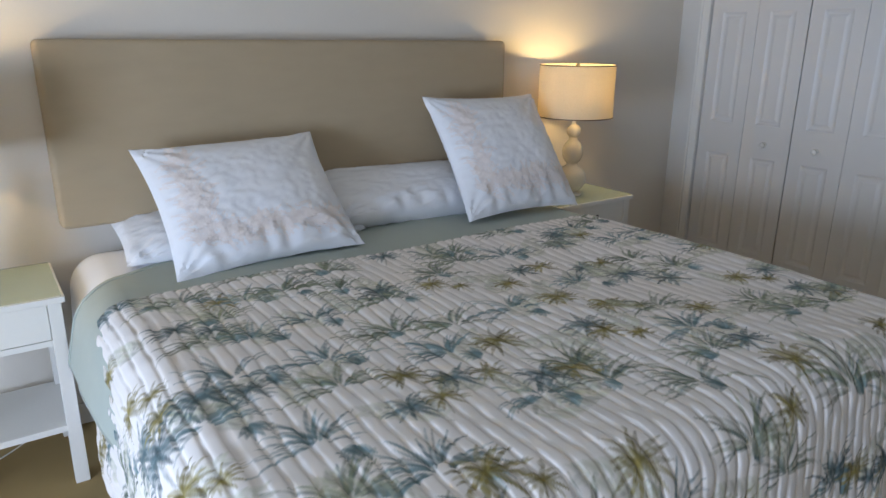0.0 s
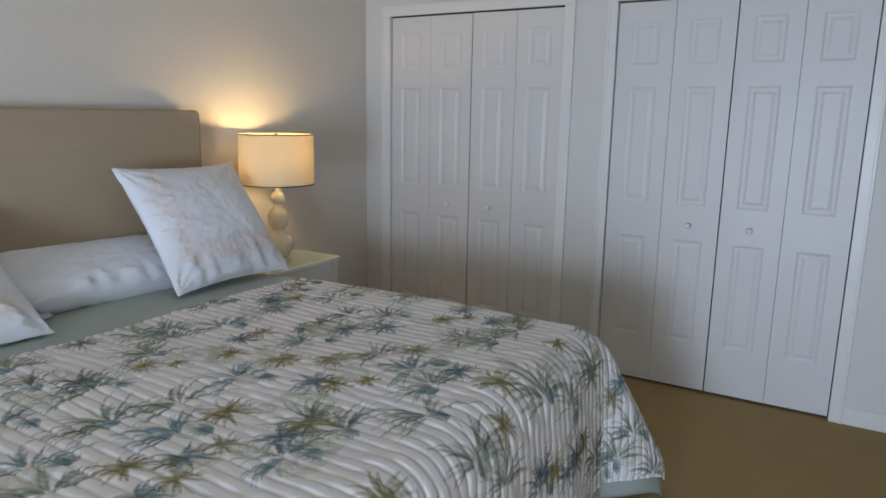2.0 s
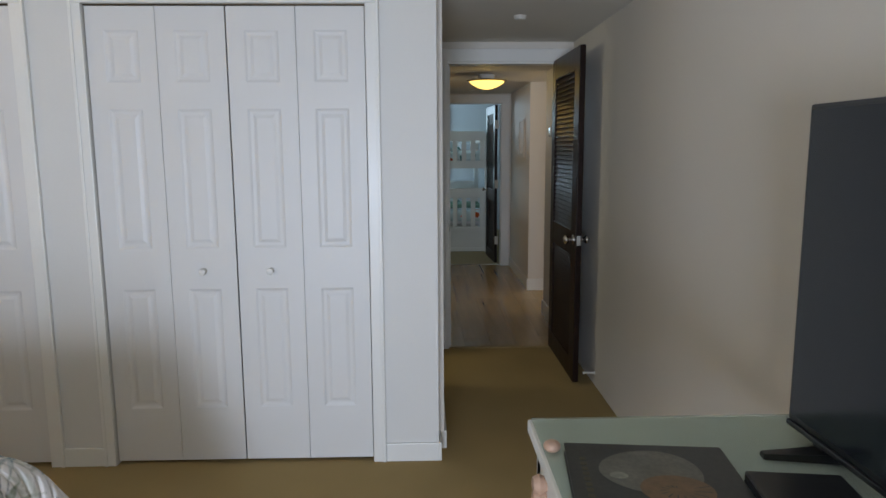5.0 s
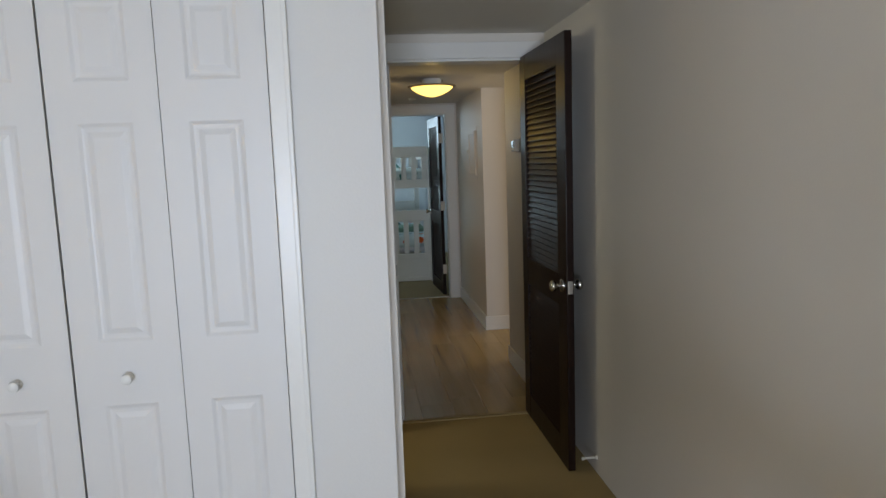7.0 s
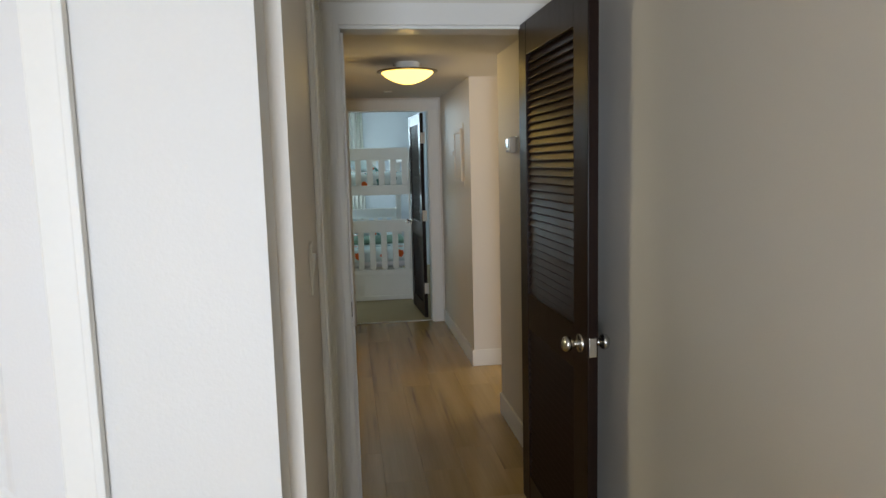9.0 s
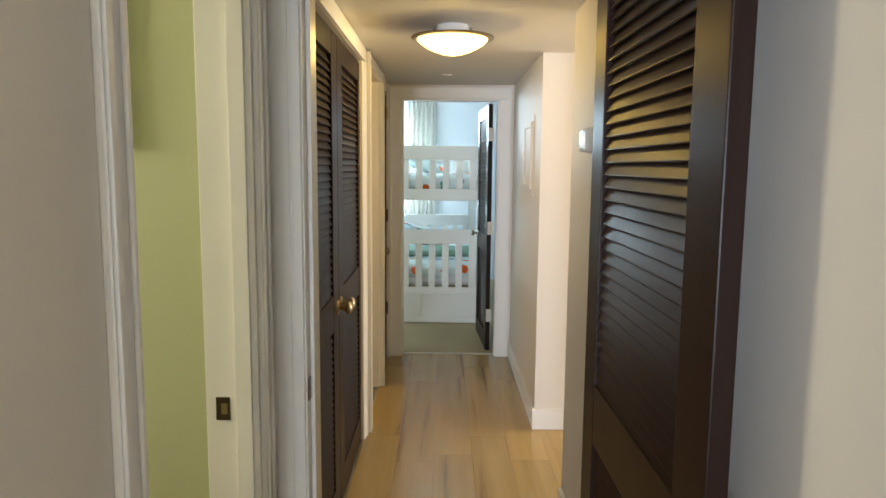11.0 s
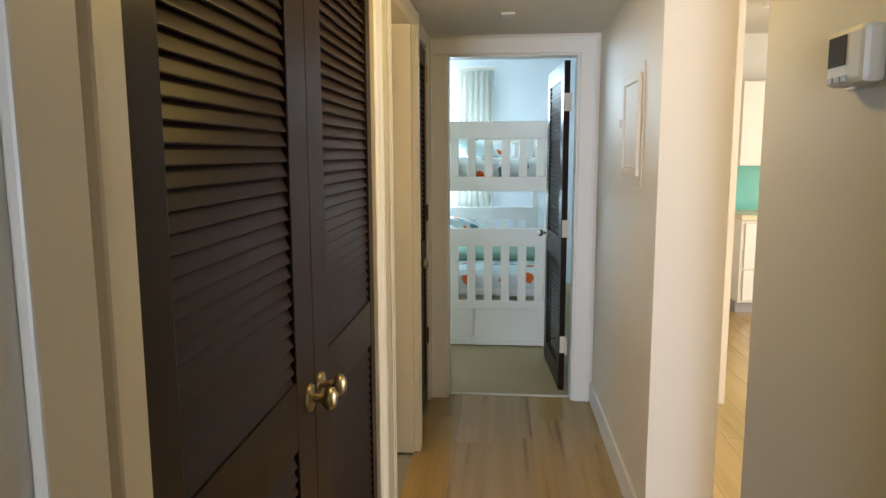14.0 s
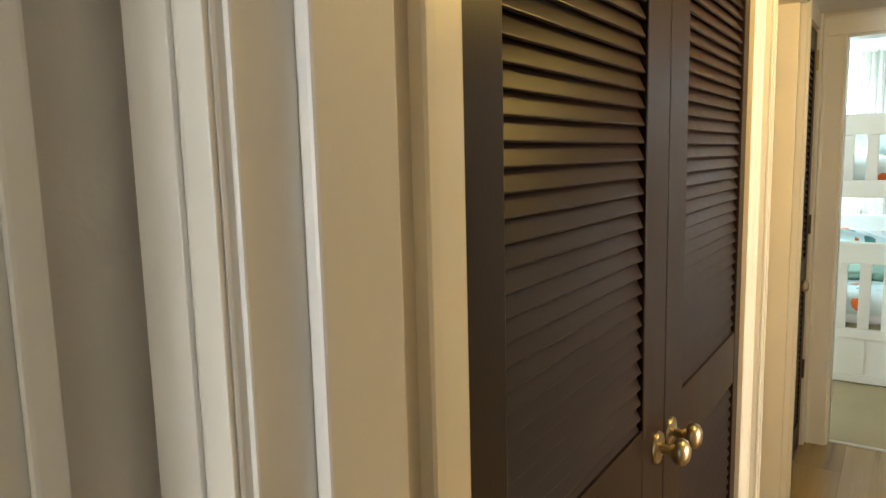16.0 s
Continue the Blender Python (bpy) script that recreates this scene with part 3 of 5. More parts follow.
def louver_door(name, m, w, h, label, knob_x, metal, bands=((0.13, 0.79), (0.945, 1.925)), latch=None, t=0.034, both=True, stile=0.105, stile_r=None):
    """Front at y = 0 facing -y, hinge wherever the pose puts it."""
    e = thing(name, m, label, "door", "", "structure")
    sr = stile_r or stile
    part("stile", boxes((0, stile, 0, t, 0, h), bevel=0.003), DARK, e)
    part("stile", boxes((w - sr, w, 0, t, 0, h), bevel=0.003), DARK, e)
    zs = [0.0] + [z for b in bands for z in b] + [h]
    for k in range(0, len(zs), 2):
        part("rail", boxes((stile, w - sr, 0.001, t - 0.001, zs[k], zs[k + 1]), bevel=0.002), DARK, e)
    pitch = 0.0283
    me = data_of("louver", louver_slat(w - stile - sr - 0.002), DARK)
    for i, (z0, z1) in enumerate(bands):
        n = max(1, int((z1 - z0) / pitch))
        for k in range(n):
            shared("louver", me, e, (stile + 0.001, t / 2, z0 + (k + 0.5) * (z1 - z0) / n))
    if knob_x is not None:
        door_knob_set(e, knob_x, 0.872, t, metal, "round metal door knob", both)
    if latch is not None:
        part("latch_plate", boxes((latch - 0.0015, latch + 0.0015, t / 2 - 0.012, t / 2 + 0.012, 0.842, 0.902), bevel=0.001), CHROME, e, "bright latch plate on the door edge")
        part("latch_bolt", boxes((latch - 0.008, latch, t / 2 - 0.006, t / 2 + 0.006, 0.863, 0.881), bevel=0.002), CHROME, e)
    return e


# bedroom door, open against the south wall: its front looks north
ang = math.degrees(math.atan2(-1.094 + 1.088, 5.873 - 6.672))
d1 = louver_door("door_1", pose(6.672, -1.088, 0.012, 0, 0, ang), 0.799, 2.0, "open dark brown louvered bedroom door", 0.799 - 0.065, CHROME, ((0.13, 0.77), (0.918, 1.87)), 0.799, stile=0.107, stile_r=0.132)
for z in (0.25, 1.0, 1.75):
    part("hinge", boxes((-0.006, 0.004, 0.004, 0.03, z - 0.045, z + 0.045), bevel=0.001), BRONZE, d1)
# hall closet pair, fronts facing south
w = (HX1 - HX0) / 2 - 0.004
HALL_BANDS = ((0.13, 0.79), (0.935, 1.862))
d2 = louver_door("door_2", pose(HX0 + 0.002, YH + 0.012, 0.012), w, 1.955, "closed dark brown louvered hall closet door", w - 0.042, BRASS, HALL_BANDS, both=False, stile=0.10, stile_r=0.13)
louver_door("door_3", pose(HX0 + w + 0.006, YH + 0.012, 0.012), w, 1.955, "closed dark brown louvered hall closet door", 0.042, BRASS, HALL_BANDS, both=False, stile=0.127, stile_r=0.065)
part("hinge", boxes((-0.004, 0.006, -0.006, 0.0, 0.62, 0.70), bevel=0.001), CHROME, d2)
# bunk room door, open inwards, its front facing north
d4 = louver_door("door_4", Matrix.Translation((XB + 0.135, BY0 + 0.037, 0.012)) @ Matrix.Rotation(radians(3.5), 4, "Z"), 0.70, 1.92, "open dark brown louvered bunk room door", 0.70 - 0.055, CHROME, ((0.13, 0.76), (0.90, 1.82)))
for z in (0.28, 0.97, 1.69):
    part("hinge", boxes((-0.045, 0.002, -0.006, 0.002, z - 0.05, z + 0.05), (-0.003, -0.0005, 0.0, 0.03, z - 0.05, z + 0.05), bevel=0.0008), PAINT, d4, "painted-over pale hinge")
st = part("door_stop_peg", lathe([(0.0, -0.07), (0.012, -0.068), (0.012, -0.052), (0.006, -0.05), (0.006, -0.012), (0.016, -0.008), (0.016, 0)], 14), BLACK, d4, "black door stop peg", True)
st.matrix_local = pose(0.645, 0, 0.14, -90, 0, 0)
# dark door beside the bunk room
d5 = louver_door("door_5", pose(9.49, YH + 0.008, 0.012), 0.54, 1.955, "closed dark brown louvered hall door", 0.05, BRASS, HALL_BANDS, both=False, stile=0.075)
for z in (0.38, 1.08, 1.83):
    part("hinge", boxes((0.528, 0.545, -0.010, 0.002, z - 0.045, z + 0.045), bevel=0.001), BRASS if z > 1.5 else BRONZE, d5)
setting("door_5_casing", boxes((10.042, XB - 0.018, YH - 0.012, YH, 0, HH - 0.004), bevel=0.003), WHITE, "white painted casing board beside the dark door", "door casing")
# white door swung into the lit side room
d6 = thing("door_6", pose(SX1 - 0.022, YH + 0.098, 0.012, 0, 0, 88), "open plain white door of a lit side room", "door", "", "structure")
part("slab", boxes((0, 0.68, 0, 0.034, 0, 1.95), bevel=0.002), WHITE, d6)
for z in (0.33, 1.02, 1.72):
    part("hinge", boxes((-0.012, 0.004, 0.030, 0.042, z - 0.045, z + 0.045), bevel=0.001), BRONZE, d6, "dark bronze hinge")

# ---------------------------------------------------------------- windows
def window_frame(name, m, w, h, label, mullions=1):
    """In the x-z plane, from its lower left corner."""
    e = thing(name, m, label, "window", "", "structure")
    f = 0.05
    part("window_frame", boxes((0, f, 0, 0.07, 0, h), (w - f, w, 0, 0.07, 0, h), (f, w - f, 0, 0.07, 0, f), (f, w - f, 0, 0.07, h - f, h), bevel=0.004), WHITE, e)
    for k in range(mullions):
        x = w * (k + 1) / (mullions + 1)
        part("mullion", boxes((x - 0.03, x + 0.03, 0.01, 0.06, f, h - f), bevel=0.003), WHITE, e)
    p = part("pane", boxes((f, w - f, 0.032, 0.038, f, h - f)), PANE, e)
    p.visible_shadow = False
    return e


window_frame("window_1", pose(XW - 0.04, -1.1, 0, 0, 0, 90), 3.1, 2.1, "wide sliding glass balcony door")
window_frame("window_2", pose(13.78, -0.45, 0.95, 0, 0, 90), 1.4, 1.3, "white framed bunk room window")
window_frame("window_3", pose(8.0, -5.15, 0.4), 2.6, 1.9, "wide kitchen window", 2)
# invented window, out of view, beside the bathroom fill lamp
window_frame("window_4", pose(5.75, 1.62, 1.4), 0.7, 0.7, "small bathroom window, unseen and added for the fill light", 0)
setting("ground", boxes((-60, 60, -60, 60, -3.2, -3.0)), mat("lawn", (0.10, 0.13, 0.06), 0.9, 0.3, 0.5, 0.3, 20), "green lawn outside the windows", "ground")

# ---------------------------------------------------------------- bed
XC, HW, RAD, HBED, YF, YHEAD = 2.512, 0.922, 0.115, 0.70, 0.90, 2.77


def drape(u, y, lift=0.0, wave=1.0, flare=0.26, bulge=0.0):
    """Cloth laid over the bed: u metres from the middle, y along the bed (past the foot edge it hangs). Arrays in, x y z out."""
    ou, ov = np.maximum(np.abs(u) - HW, 0), np.maximum(YF - y, 0)
    d = (ou ** 4 + ov ** 4) ** 0.25
    h = np.hypot(ou, ov) + 1e-9
    du, dv = ou / h * np.sign(u), -ov / h
    a = np.minimum(d / RAD, math.pi / 2)
    out = RAD * np.sin(a)
    down = np.where(d < RAD * math.pi / 2, RAD * (1 - np.cos(a)), RAD + d - RAD * math.pi / 2)
    hang = np.clip((d - 0.15) / 0.5, 0, 1)
    fold = np.clip((d - 0.05) / 0.55, 0, 1)
    out = out + lift + hang * 0.045 + flare * (2 * ou * ov / (h * h)) ** 2.4 * fold ** 1.15
    out = out + wave * hang * (0.012 * np.sin(y * 11 + u) * (ov < ou) + 0.010 * np.sin(u * 13) * (ov >= ou))
    out = out + bulge * np.clip((y - 1.7) / 0.5, 0, 1) * (u < 0) * np.clip(d / 0.3, 0, 1)
    x = XC + np.clip(u, -HW, HW) + du * out
    yy = np.maximum(y, YF) + dv * out
    soft = 0.007 * np.sin(u * 3.1 + 0.7) * np.sin(y * 2.7) + 0.004 * np.sin(u * 7 + y * 5)
    z = HBED + lift - down + soft * (1 - np.clip(d / 0.2, 0, 1))
    return x, yy, np.maximum(z, 0.012)


def cloth(name, us, ys, material, label, category, lift=0.0, ridge=0.0, pitch=0.038, flare=0.26, colors=None, thick=0.0, parent=None, bulge=0.0, skew=0.0):
    U, Y = np.meshgrid(us, ys)
    Y = Y - skew * np.clip((-U - 0.60) / 0.40, 0, 1) * np.clip((Y - 2.15) / 0.45, 0, 1)
    P = np.stack(drape(U, Y, lift, 1.0, flare, bulge), -1)
    if ridge:
        a = np.gradient(P, axis=1)
        b = np.gradient(P, axis=0)
        N = np.cross(a, b)
        N /= np.linalg.norm(N, axis=-1, keepdims=True) + 1e-12
        N *= np.sign(N[len(ys) // 3, len(us) // 2, 2])
        f = (U + 0.003 * np.sin(Y * 9) + 0.002 * np.sin(Y * 23 + U * 9)) / pitch % 1.0
        hgt = ridge * (1 - np.abs(2 * f - 1) ** 4.5) + ridge * 0.35 * np.sin(Y * 47 + np.floor(U / pitch) * 2.1) * np.sin(Y * 19)
        P = P + N * hgt[..., None]
    ny, nx = U.shape
    k = np.arange(ny * nx).reshape(ny, nx)
    q = np.stack([k[:-1, :-1], k[:-1, 1:], k[1:, 1:], k[1:, :-1]], -1).reshape(-1, 4)
    me = bpy.data.meshes.new(name)
    me.vertices.add(ny * nx)
    me.vertices.foreach_set("co", P.reshape(-1))
    me.loops.add(q.size)
    me.loops.foreach_set("vertex_index", q.reshape(-1).astype(np.int32))
    me.polygons.add(len(q))
    me.polygons.foreach_set("loop_start", np.arange(0, q.size, 4, dtype=np.int32))
    me.polygons.foreach_set("use_smooth", np.ones(len(q), dtype=bool))
    me.update()
    me.validate()
    if colors is not None:
        at = me.color_attributes.new("print", "FLOAT_COLOR", "POINT")
        rgba = np.ones((ny * nx, 4), dtype=np.float32)
        rgba[:, :3] = colors(U, Y).reshape(-1, 3)
        at.data.foreach_set("color", rgba.reshape(-1))
    me.materials.append(material)
    ob = new(name, me)
    if parent:
        ob.parent = parent
        if label:
            ob["label"] = label
    else:
        tagged(ob, label, category)
    if thick:
        s = ob.modifiers.new("thickness", "SOLIDIFY")
        s.thickness, s.offset = thick, -1
    return ob


def palm_print(U, Y):
    """Watercolour palms, grasses and broad leaves printed on an off-white ground."""
    rng = np.random.default_rng(11)
    col = np.empty((*U.shape, 3))
    col[:] = (0.80, 0.765, 0.735)
    us, ys = U[0], Y[:, 0]
    SL, OL, SG, FA, TE = (0.115, 0.165, 0.175), (0.24, 0.20, 0.065), (0.20, 0.23, 0.155), (0.42, 0.44, 0.33), (0.16, 0.24, 0.255)

    def stroke(pts, w0, color, alpha, soft=0.003):
        x0, x1 = pts[:, 0].min() - w0 - 0.01, pts[:, 0].max() + w0 + 0.01
        y0, y1 = pts[:, 1].min() - w0 - 0.01, pts[:, 1].max() + w0 + 0.01
        i0, i1 = np.searchsorted(us, [x0, x1])
        j0, j1 = np.searchsorted(ys, [y0, y1])
        if i1 - i0 < 1 or j1 - j0 < 1:
            return
        X, Z = np.meshgrid(us[i0:i1], ys[j0:j1])
        best = np.full(X.shape, 9.0)
        n = len(pts)
        for k in range(n):
            w = w0 * (1 - (k / (n - 1)) ** 1.6) * min(1, 0.3 + 2.2 * k / n) + 0.0017
            best = np.minimum(best, np.hypot(X - pts[k, 0], Z - pts[k, 1]) - w)
        a = alpha * np.clip(0.5 - best / soft, 0, 1)
        a = a * (0.82 + 0.18 * np.sin(X * 310 + Z * 170))
        block = col[j0:j1, i0:i1]
        block += a[..., None] * (np.array(color) - block)

    def blade(cx, cy, ang, length, bend, w, color, alpha, soft=0.003, n=36):
        s = np.linspace(0, 1, n)
        a = ang + bend * s
        dx, dy = np.cos(a) * length / n, np.sin(a) * length / n
        stroke(np.stack([cx + np.cumsum(dx), cy + np.cumsum(dy)], -1), w, color, alpha, soft)

    def shade(c):
        return np.clip(np.array(c) * rng.uniform(0.55, 1.4), 0, 1)

    def palm(cx, cy, r, color):
        n = int(rng.integers(12, 17))
        for k in range(n):
            a = -1.0 + (math.pi + 2.0) * (k + rng.uniform(-0.3, 0.3)) / (n - 1)
            side = -1 if math.cos(a) > 0 else 1
            up = max(0.0, math.sin(a))
            blade(cx, cy, a, r * rng.uniform(0.75, 1.1), side * rng.uniform(0.25, 0.8) * (0.4 + up), r * 0.088, shade(color), rng.uniform(0.6, 0.95), 0.0025)
            if k % 3 == 0:
                blade(cx, cy, a, r * rng.uniform(0.5, 0.9), side * rng.uniform(0.3, 0.8) * (0.4 + up), r * 0.010, np.array(color) * 0.5, 0.7, 0.0025)
        blade(cx, cy, -math.pi / 2 + rng.uniform(-0.4, 0.4), r * rng.uniform(0.9, 1.6), rng.uniform(-0.4, 0.4), r * 0.035, shade(color), 0.5)

    def grass(cx, cy, r, color):
        for k in range(rng.integers(18, 26)):
            a = math.pi / 2 + rng.uniform(-1.6, 1.6)
            side = -1 if a < math.pi / 2 else 1
            o = rng.uniform(0.01, 0.03)
            blade(cx + math.cos(a) * o, cy + math.sin(a) * o, a, r * rng.uniform(0.45, 1.1), side * rng.uniform(0.1, 1.1), r * rng.uniform(0.022, 0.042), shade(color), rng.uniform(0.5, 0.9), 0.003)
            if rng.random() < 0.5:
                blade(cx + math.cos(a) * o, cy + math.sin(a) * o, a, r * rng.uniform(0.3, 0.9), side * rng.uniform(0.1, 1.1), r * 0.010, shade(SL), 0.7, 0.003)

    def fern(cx, cy, r, color):
        a = rng.uniform(0, math.pi)
        for k in range(12):
            s = k / 12
            x, y = cx + math.cos(a) * r * s, cy + math.sin(a) * r * s
            for sd in (-1, 1):
                blade(x, y, a + sd * 1.0, r * 0.42 * (1 - 0.7 * s), -sd * 0.7, r * 0.03, shade(color), rng.uniform(0.4, 0.7), 0.005)

    def broad(cx, cy, r, color):
        a = rng.uniform(0, 6.28)
        for k in range(7):
            blade(cx, cy, a + (k - 3) * 0.33, r * (1.15 - 0.07 * abs(k - 3)), 0, r * 0.20, shade(color), 0.75)

    step = 0.180
    for i, gx in enumerate(np.arange(-1.5, 1.55, step)):
        for j, gy in enumerate(np.arange(0.1, 2.3, step)):
            cx, cy = gx + rng.uniform(-0.08, 0.08) + 0.1 * (j % 2), gy + rng.uniform(-0.08, 0.08)
            k = rng.random()
            if rng.random() < 0.8:
                fern(cx + rng.uniform(-0.1, 0.1), cy - 0.05, rng.uniform(0.12, 0.22), FA)
            if k < 0.30:
                palm(cx, cy, rng.uniform(0.065, 0.105), SL)
                if rng.random() < 0.6:
                    palm(cx + 0.085, cy + rng.uniform(-0.07, 0.03), rng.uniform(0.055, 0.08), OL if rng.random() < 0.75 else SL)
            elif k < 0.48:
                palm(cx, cy, rng.uniform(0.06, 0.09), OL)
                if rng.random() < 0.5:
                    palm(cx + 0.07, cy - 0.06, 0.045, OL)
            elif k < 0.80:
                grass(cx, cy - 0.03, rng.uniform(0.11, 0.17), SG)
                if rng.random() < 0.7:
                    broad(cx + rng.uniform(-0.05, 0.1), cy - 0.05, 0.042, TE)
            else:
                grass(cx, cy, rng.uniform(0.10, 0.14), TE)
                broad(cx + 0.06, cy - 0.04, 0.048, TE)
    return col


QUILT = mat("quilted_print_cotton", (0.8, 0.8, 0.8), 0.88, 0.03, 12, 0.35, 600, gloss=0.2)
_n, _l = QUILT.node_tree.nodes, QUILT.node_tree.links
_at = _n.new("ShaderNodeAttribute")
_at.attribute_name = "print"
_l.new(_at.outputs["Color"], [x for x in _n if x.type == "HUE_SAT"][0].inputs["Color"])

bed = thing("bed", pose(0, 0, 0), "king size bed with white mattress and box spring", "bed")
part("box_spring", boxes((1.55, 3.44, 0.86, 2.75, 0.11, 0.36), bevel=0.03), COTTON, bed, "white box spring")
part("mattress", boxes((1.54, 3.45, 0.85, 2.76, 0.36, 0.68), bevel=0.06), COTTON, bed, "white mattress")
for _x in (1.62, 3.37):
    for _y in (0.95, 2.66):
        part("leg", moved(lathe([(0.022, 0), (0.03, 0.11)], 16), _x, _y, 0), BLACK, bed)

g = 0.0037
quilt = thing("quilt", pose(0, 0, 0), "white channel-stitched quilt printed with green and blue palms", "quilt")
cloth("quilted_cloth", np.arange(-1.43, 1.475, g), np.arange(0.28, 2.185, g), QUILT, "white channel-stitched quilt printed with green and blue palms", "quilt", 0.012, 0.0062, 0.0385, colors=palm_print, parent=quilt)
cover = thing("sage_coverlet", pose(0, 0, 0), "plain sage green coverlet turned down under the quilt", "coverlet")
cloth("coverlet_cloth", np.arange(-1.25, 1.53, 0.018), np.arange(0.22, 2.58, 0.018), SAGE, "", "", 0.007, thick=0.003, bulge=0.045, skew=0.19, parent=cover)
cloth("hem", np.arange(-1.25, 1.53, 0.018), np.arange(2.572, 2.604, 0.008), SAGE, "stitched double hem", "", 0.0092, thick=0.004, bulge=0.045, skew=0.19, parent=cover)
cloth("bed_sheet", np.arange(-1.42, 1.42, 0.018), np.arange(2.36, 2.775, 0.018), COTTON, "white cotton bed sheet tucked at the head", "bed sheet", 0.002, thick=0.003)
cloth("binding", np.arange(-1.43, 1.43, 0.01), np.arange(2.179, 2.191, 0.004), mat("sage_binding", (0.30, 0.32, 0.26), 0.9, 0.2, 60, 0.3, 400), "narrow sage binding at the quilt's edge", "quilt binding", 0.0135, parent=quilt)


def slab_rounded(x0, x1, y0, y1, z0, z1, r, seg=5):
    bm = bmesh.new()
    box(bm, x0, x1, y0, y1, z0, z1)
    bmesh.ops.bevel(bm, geom=list(bm.edges), offset=r, segments=seg, affect="EDGES", profile=0.5)
    return bm


hb = thing("headboard", pose(0, 0, 0), "wide beige linen upholstered headboard on the wall", "headboard")
part("upholstery", slab_rounded(1.475, 3.462, 2.768, 2.845, 0.80, 1.446, 0.022), LINEN, hb, smooth=True)
part("wall_bracket", boxes((1.6, 3.34, 2.845, 2.86, 0.95, 1.3)), BLACK, hb)


def pillow(name, m, w, h, t, seed, label, trim=False, ear=0.055, wr=0.012, full=2.6):
    """A stuffed case lying in its x-y plane, puffed along z."""
    n = 64
    bm = bmesh.new()
    rows = {}
    for side in (1, -1):
        for i in range(n + 1):
            for j in range(n + 1):
                a, b = 2 * i / n - 1, 2 * j / n - 1
                edge = i in (0, n) or j in (0, n)
                if side == -1 and edge:
                    rows[side, i, j] = rows[1, i, j]
                    continue
                x = w / 2 * a * (1 - ear * (1 - b * b))
                y = h / 2 * b * (1 - ear * (1 - a * a))
                p = (max(0, 1 - abs(a) ** full) * max(0, 1 - abs(b) ** full)) ** 0.55
                q = Vector((x * 5 + seed, y * 5, side * 2.0))
                z = side * t / 2 * p
                z += side * p * (0.02 * t / 0.2 * noise.noise(q * 0.6)) + wr * 0.35 * noise.noise(q * 3.3) * (1 - p * 0.5)
                r = math.hypot(1 - abs(a), 1 - abs(b))
                z += wr * 0.8 * math.sin(math.atan2(1 - abs(b), 1 - abs(a)) * 14 + seed) * math.exp(-r * 3.0) * min(1, r * 6)
                z += wr * 0.6 * math.sin((x + y * 0.4) * 52 + 5 * noise.noise(Vector((x * 6, y * 3, seed)))) * math.exp(-abs(b + 0.85) * 5) * (0 if edge else 1)
                if not edge:
                    fold = 1 - abs(noise.noise(Vector((x * 9 + seed, y * 17, side)))) * 2
                    z += side * wr * 0.55 * max(0, fold) ** 3 * (0.35 + math.exp(-(b + 1) * 2.2)) * min(1, p * 3)
                    z += side * wr * 0.25 * noise.noise(q * 9)
                rows[side, i, j] = bm.verts.new((x, y, z))
    for side in (1, -1):
        for i in range(n):
            for j in range(n):
                bm.faces.new([rows[side, i, j], rows[side, i + 1, j], rows[side, i + 1, j + 1], rows[side, i, j + 1]])
    pts = {(i, j): rows[1, i, j].co.copy() for i in range(n + 1) for j in range(n + 1)}
    e = thing(name, m, label, "pillow")
    part("pillowcase", bm, COTTON, e, smooth=True)
    if trim:
        rng = random.Random(seed)
        lm = bmesh.new()
        def at(a, b):
            i, j = (a + 1) / 2 * n, (b + 1) / 2 * n
            i0, j0 = min(max(int(i), 1), n - 2), min(max(int(j), 1), n - 2)
            tx, ty = pts[i0 + 1, j0] - pts[i0, j0], pts[i0, j0 + 1] - pts[i0, j0]
            return pts[i0, j0] + tx * (i - i0) + ty * (j - j0), tx.normalized(), ty.normalized()

        for _ in range(330):
            if rng.random() < 0.5:
                a, b, head = -0.66 + rng.gauss(0, 0.045), rng.uniform(-0.72, 0.70), rng.gauss(1.57, 0.6)
            else:
                a, b, head = rng.uniform(-0.7, 0.80), -0.60 + rng.gauss(0, 0.06), rng.gauss(0.2, 0.7)
            bend = rng.uniform(-0.09, 0.09)
            for k in range(14):
                a, b, head = a + math.cos(head) * 0.016, b + math.sin(head) * 0.016, head + bend
                if not (-0.93 < a < 0.93 and -0.93 < b < 0.9):
                    break
                c, tx, ty = at(a, b)
                up = tx.cross(ty).normalized() * 0.0009
                for sd in (-1, 1):
                    ang = head + sd * rng.uniform(0.6, 1.0)
                    ln, wd = rng.uniform(0.010, 0.017) * (1 - k / 22), rng.uniform(0.0016, 0.0026)
                    d = tx * math.cos(ang) + ty * math.sin(ang)
                    s = up.cross(d).normalized()
                    v = [c + up * 0.5, c + d * ln / 2 + s * wd + up, c + d * ln + up * 0.5, c + d * ln / 2 - s * wd + up]
                    lm.faces.new([lm.verts.new(q) for q in v])
        part("embroidery", lm, CREAM, e, "cream embroidered leaf border")["kind"] = "stuff"
    return e


def pillow_pose(bl, br, tl, tr):
    bl, br, tl, tr = (Vector(v) for v in (bl, br, tl, tr))
    c = (bl + br + tl + tr) / 4
    X = (br - bl + tr - tl).normalized()
    Yv = ((tl + tr) - (bl + br))
    Yv = (Yv - X * Yv.dot(X)).normalized()
    Z = X.cross(Yv)
    m = Matrix((X, Yv, Z)).transposed().to_4x4()
    m.translation = c
    return m


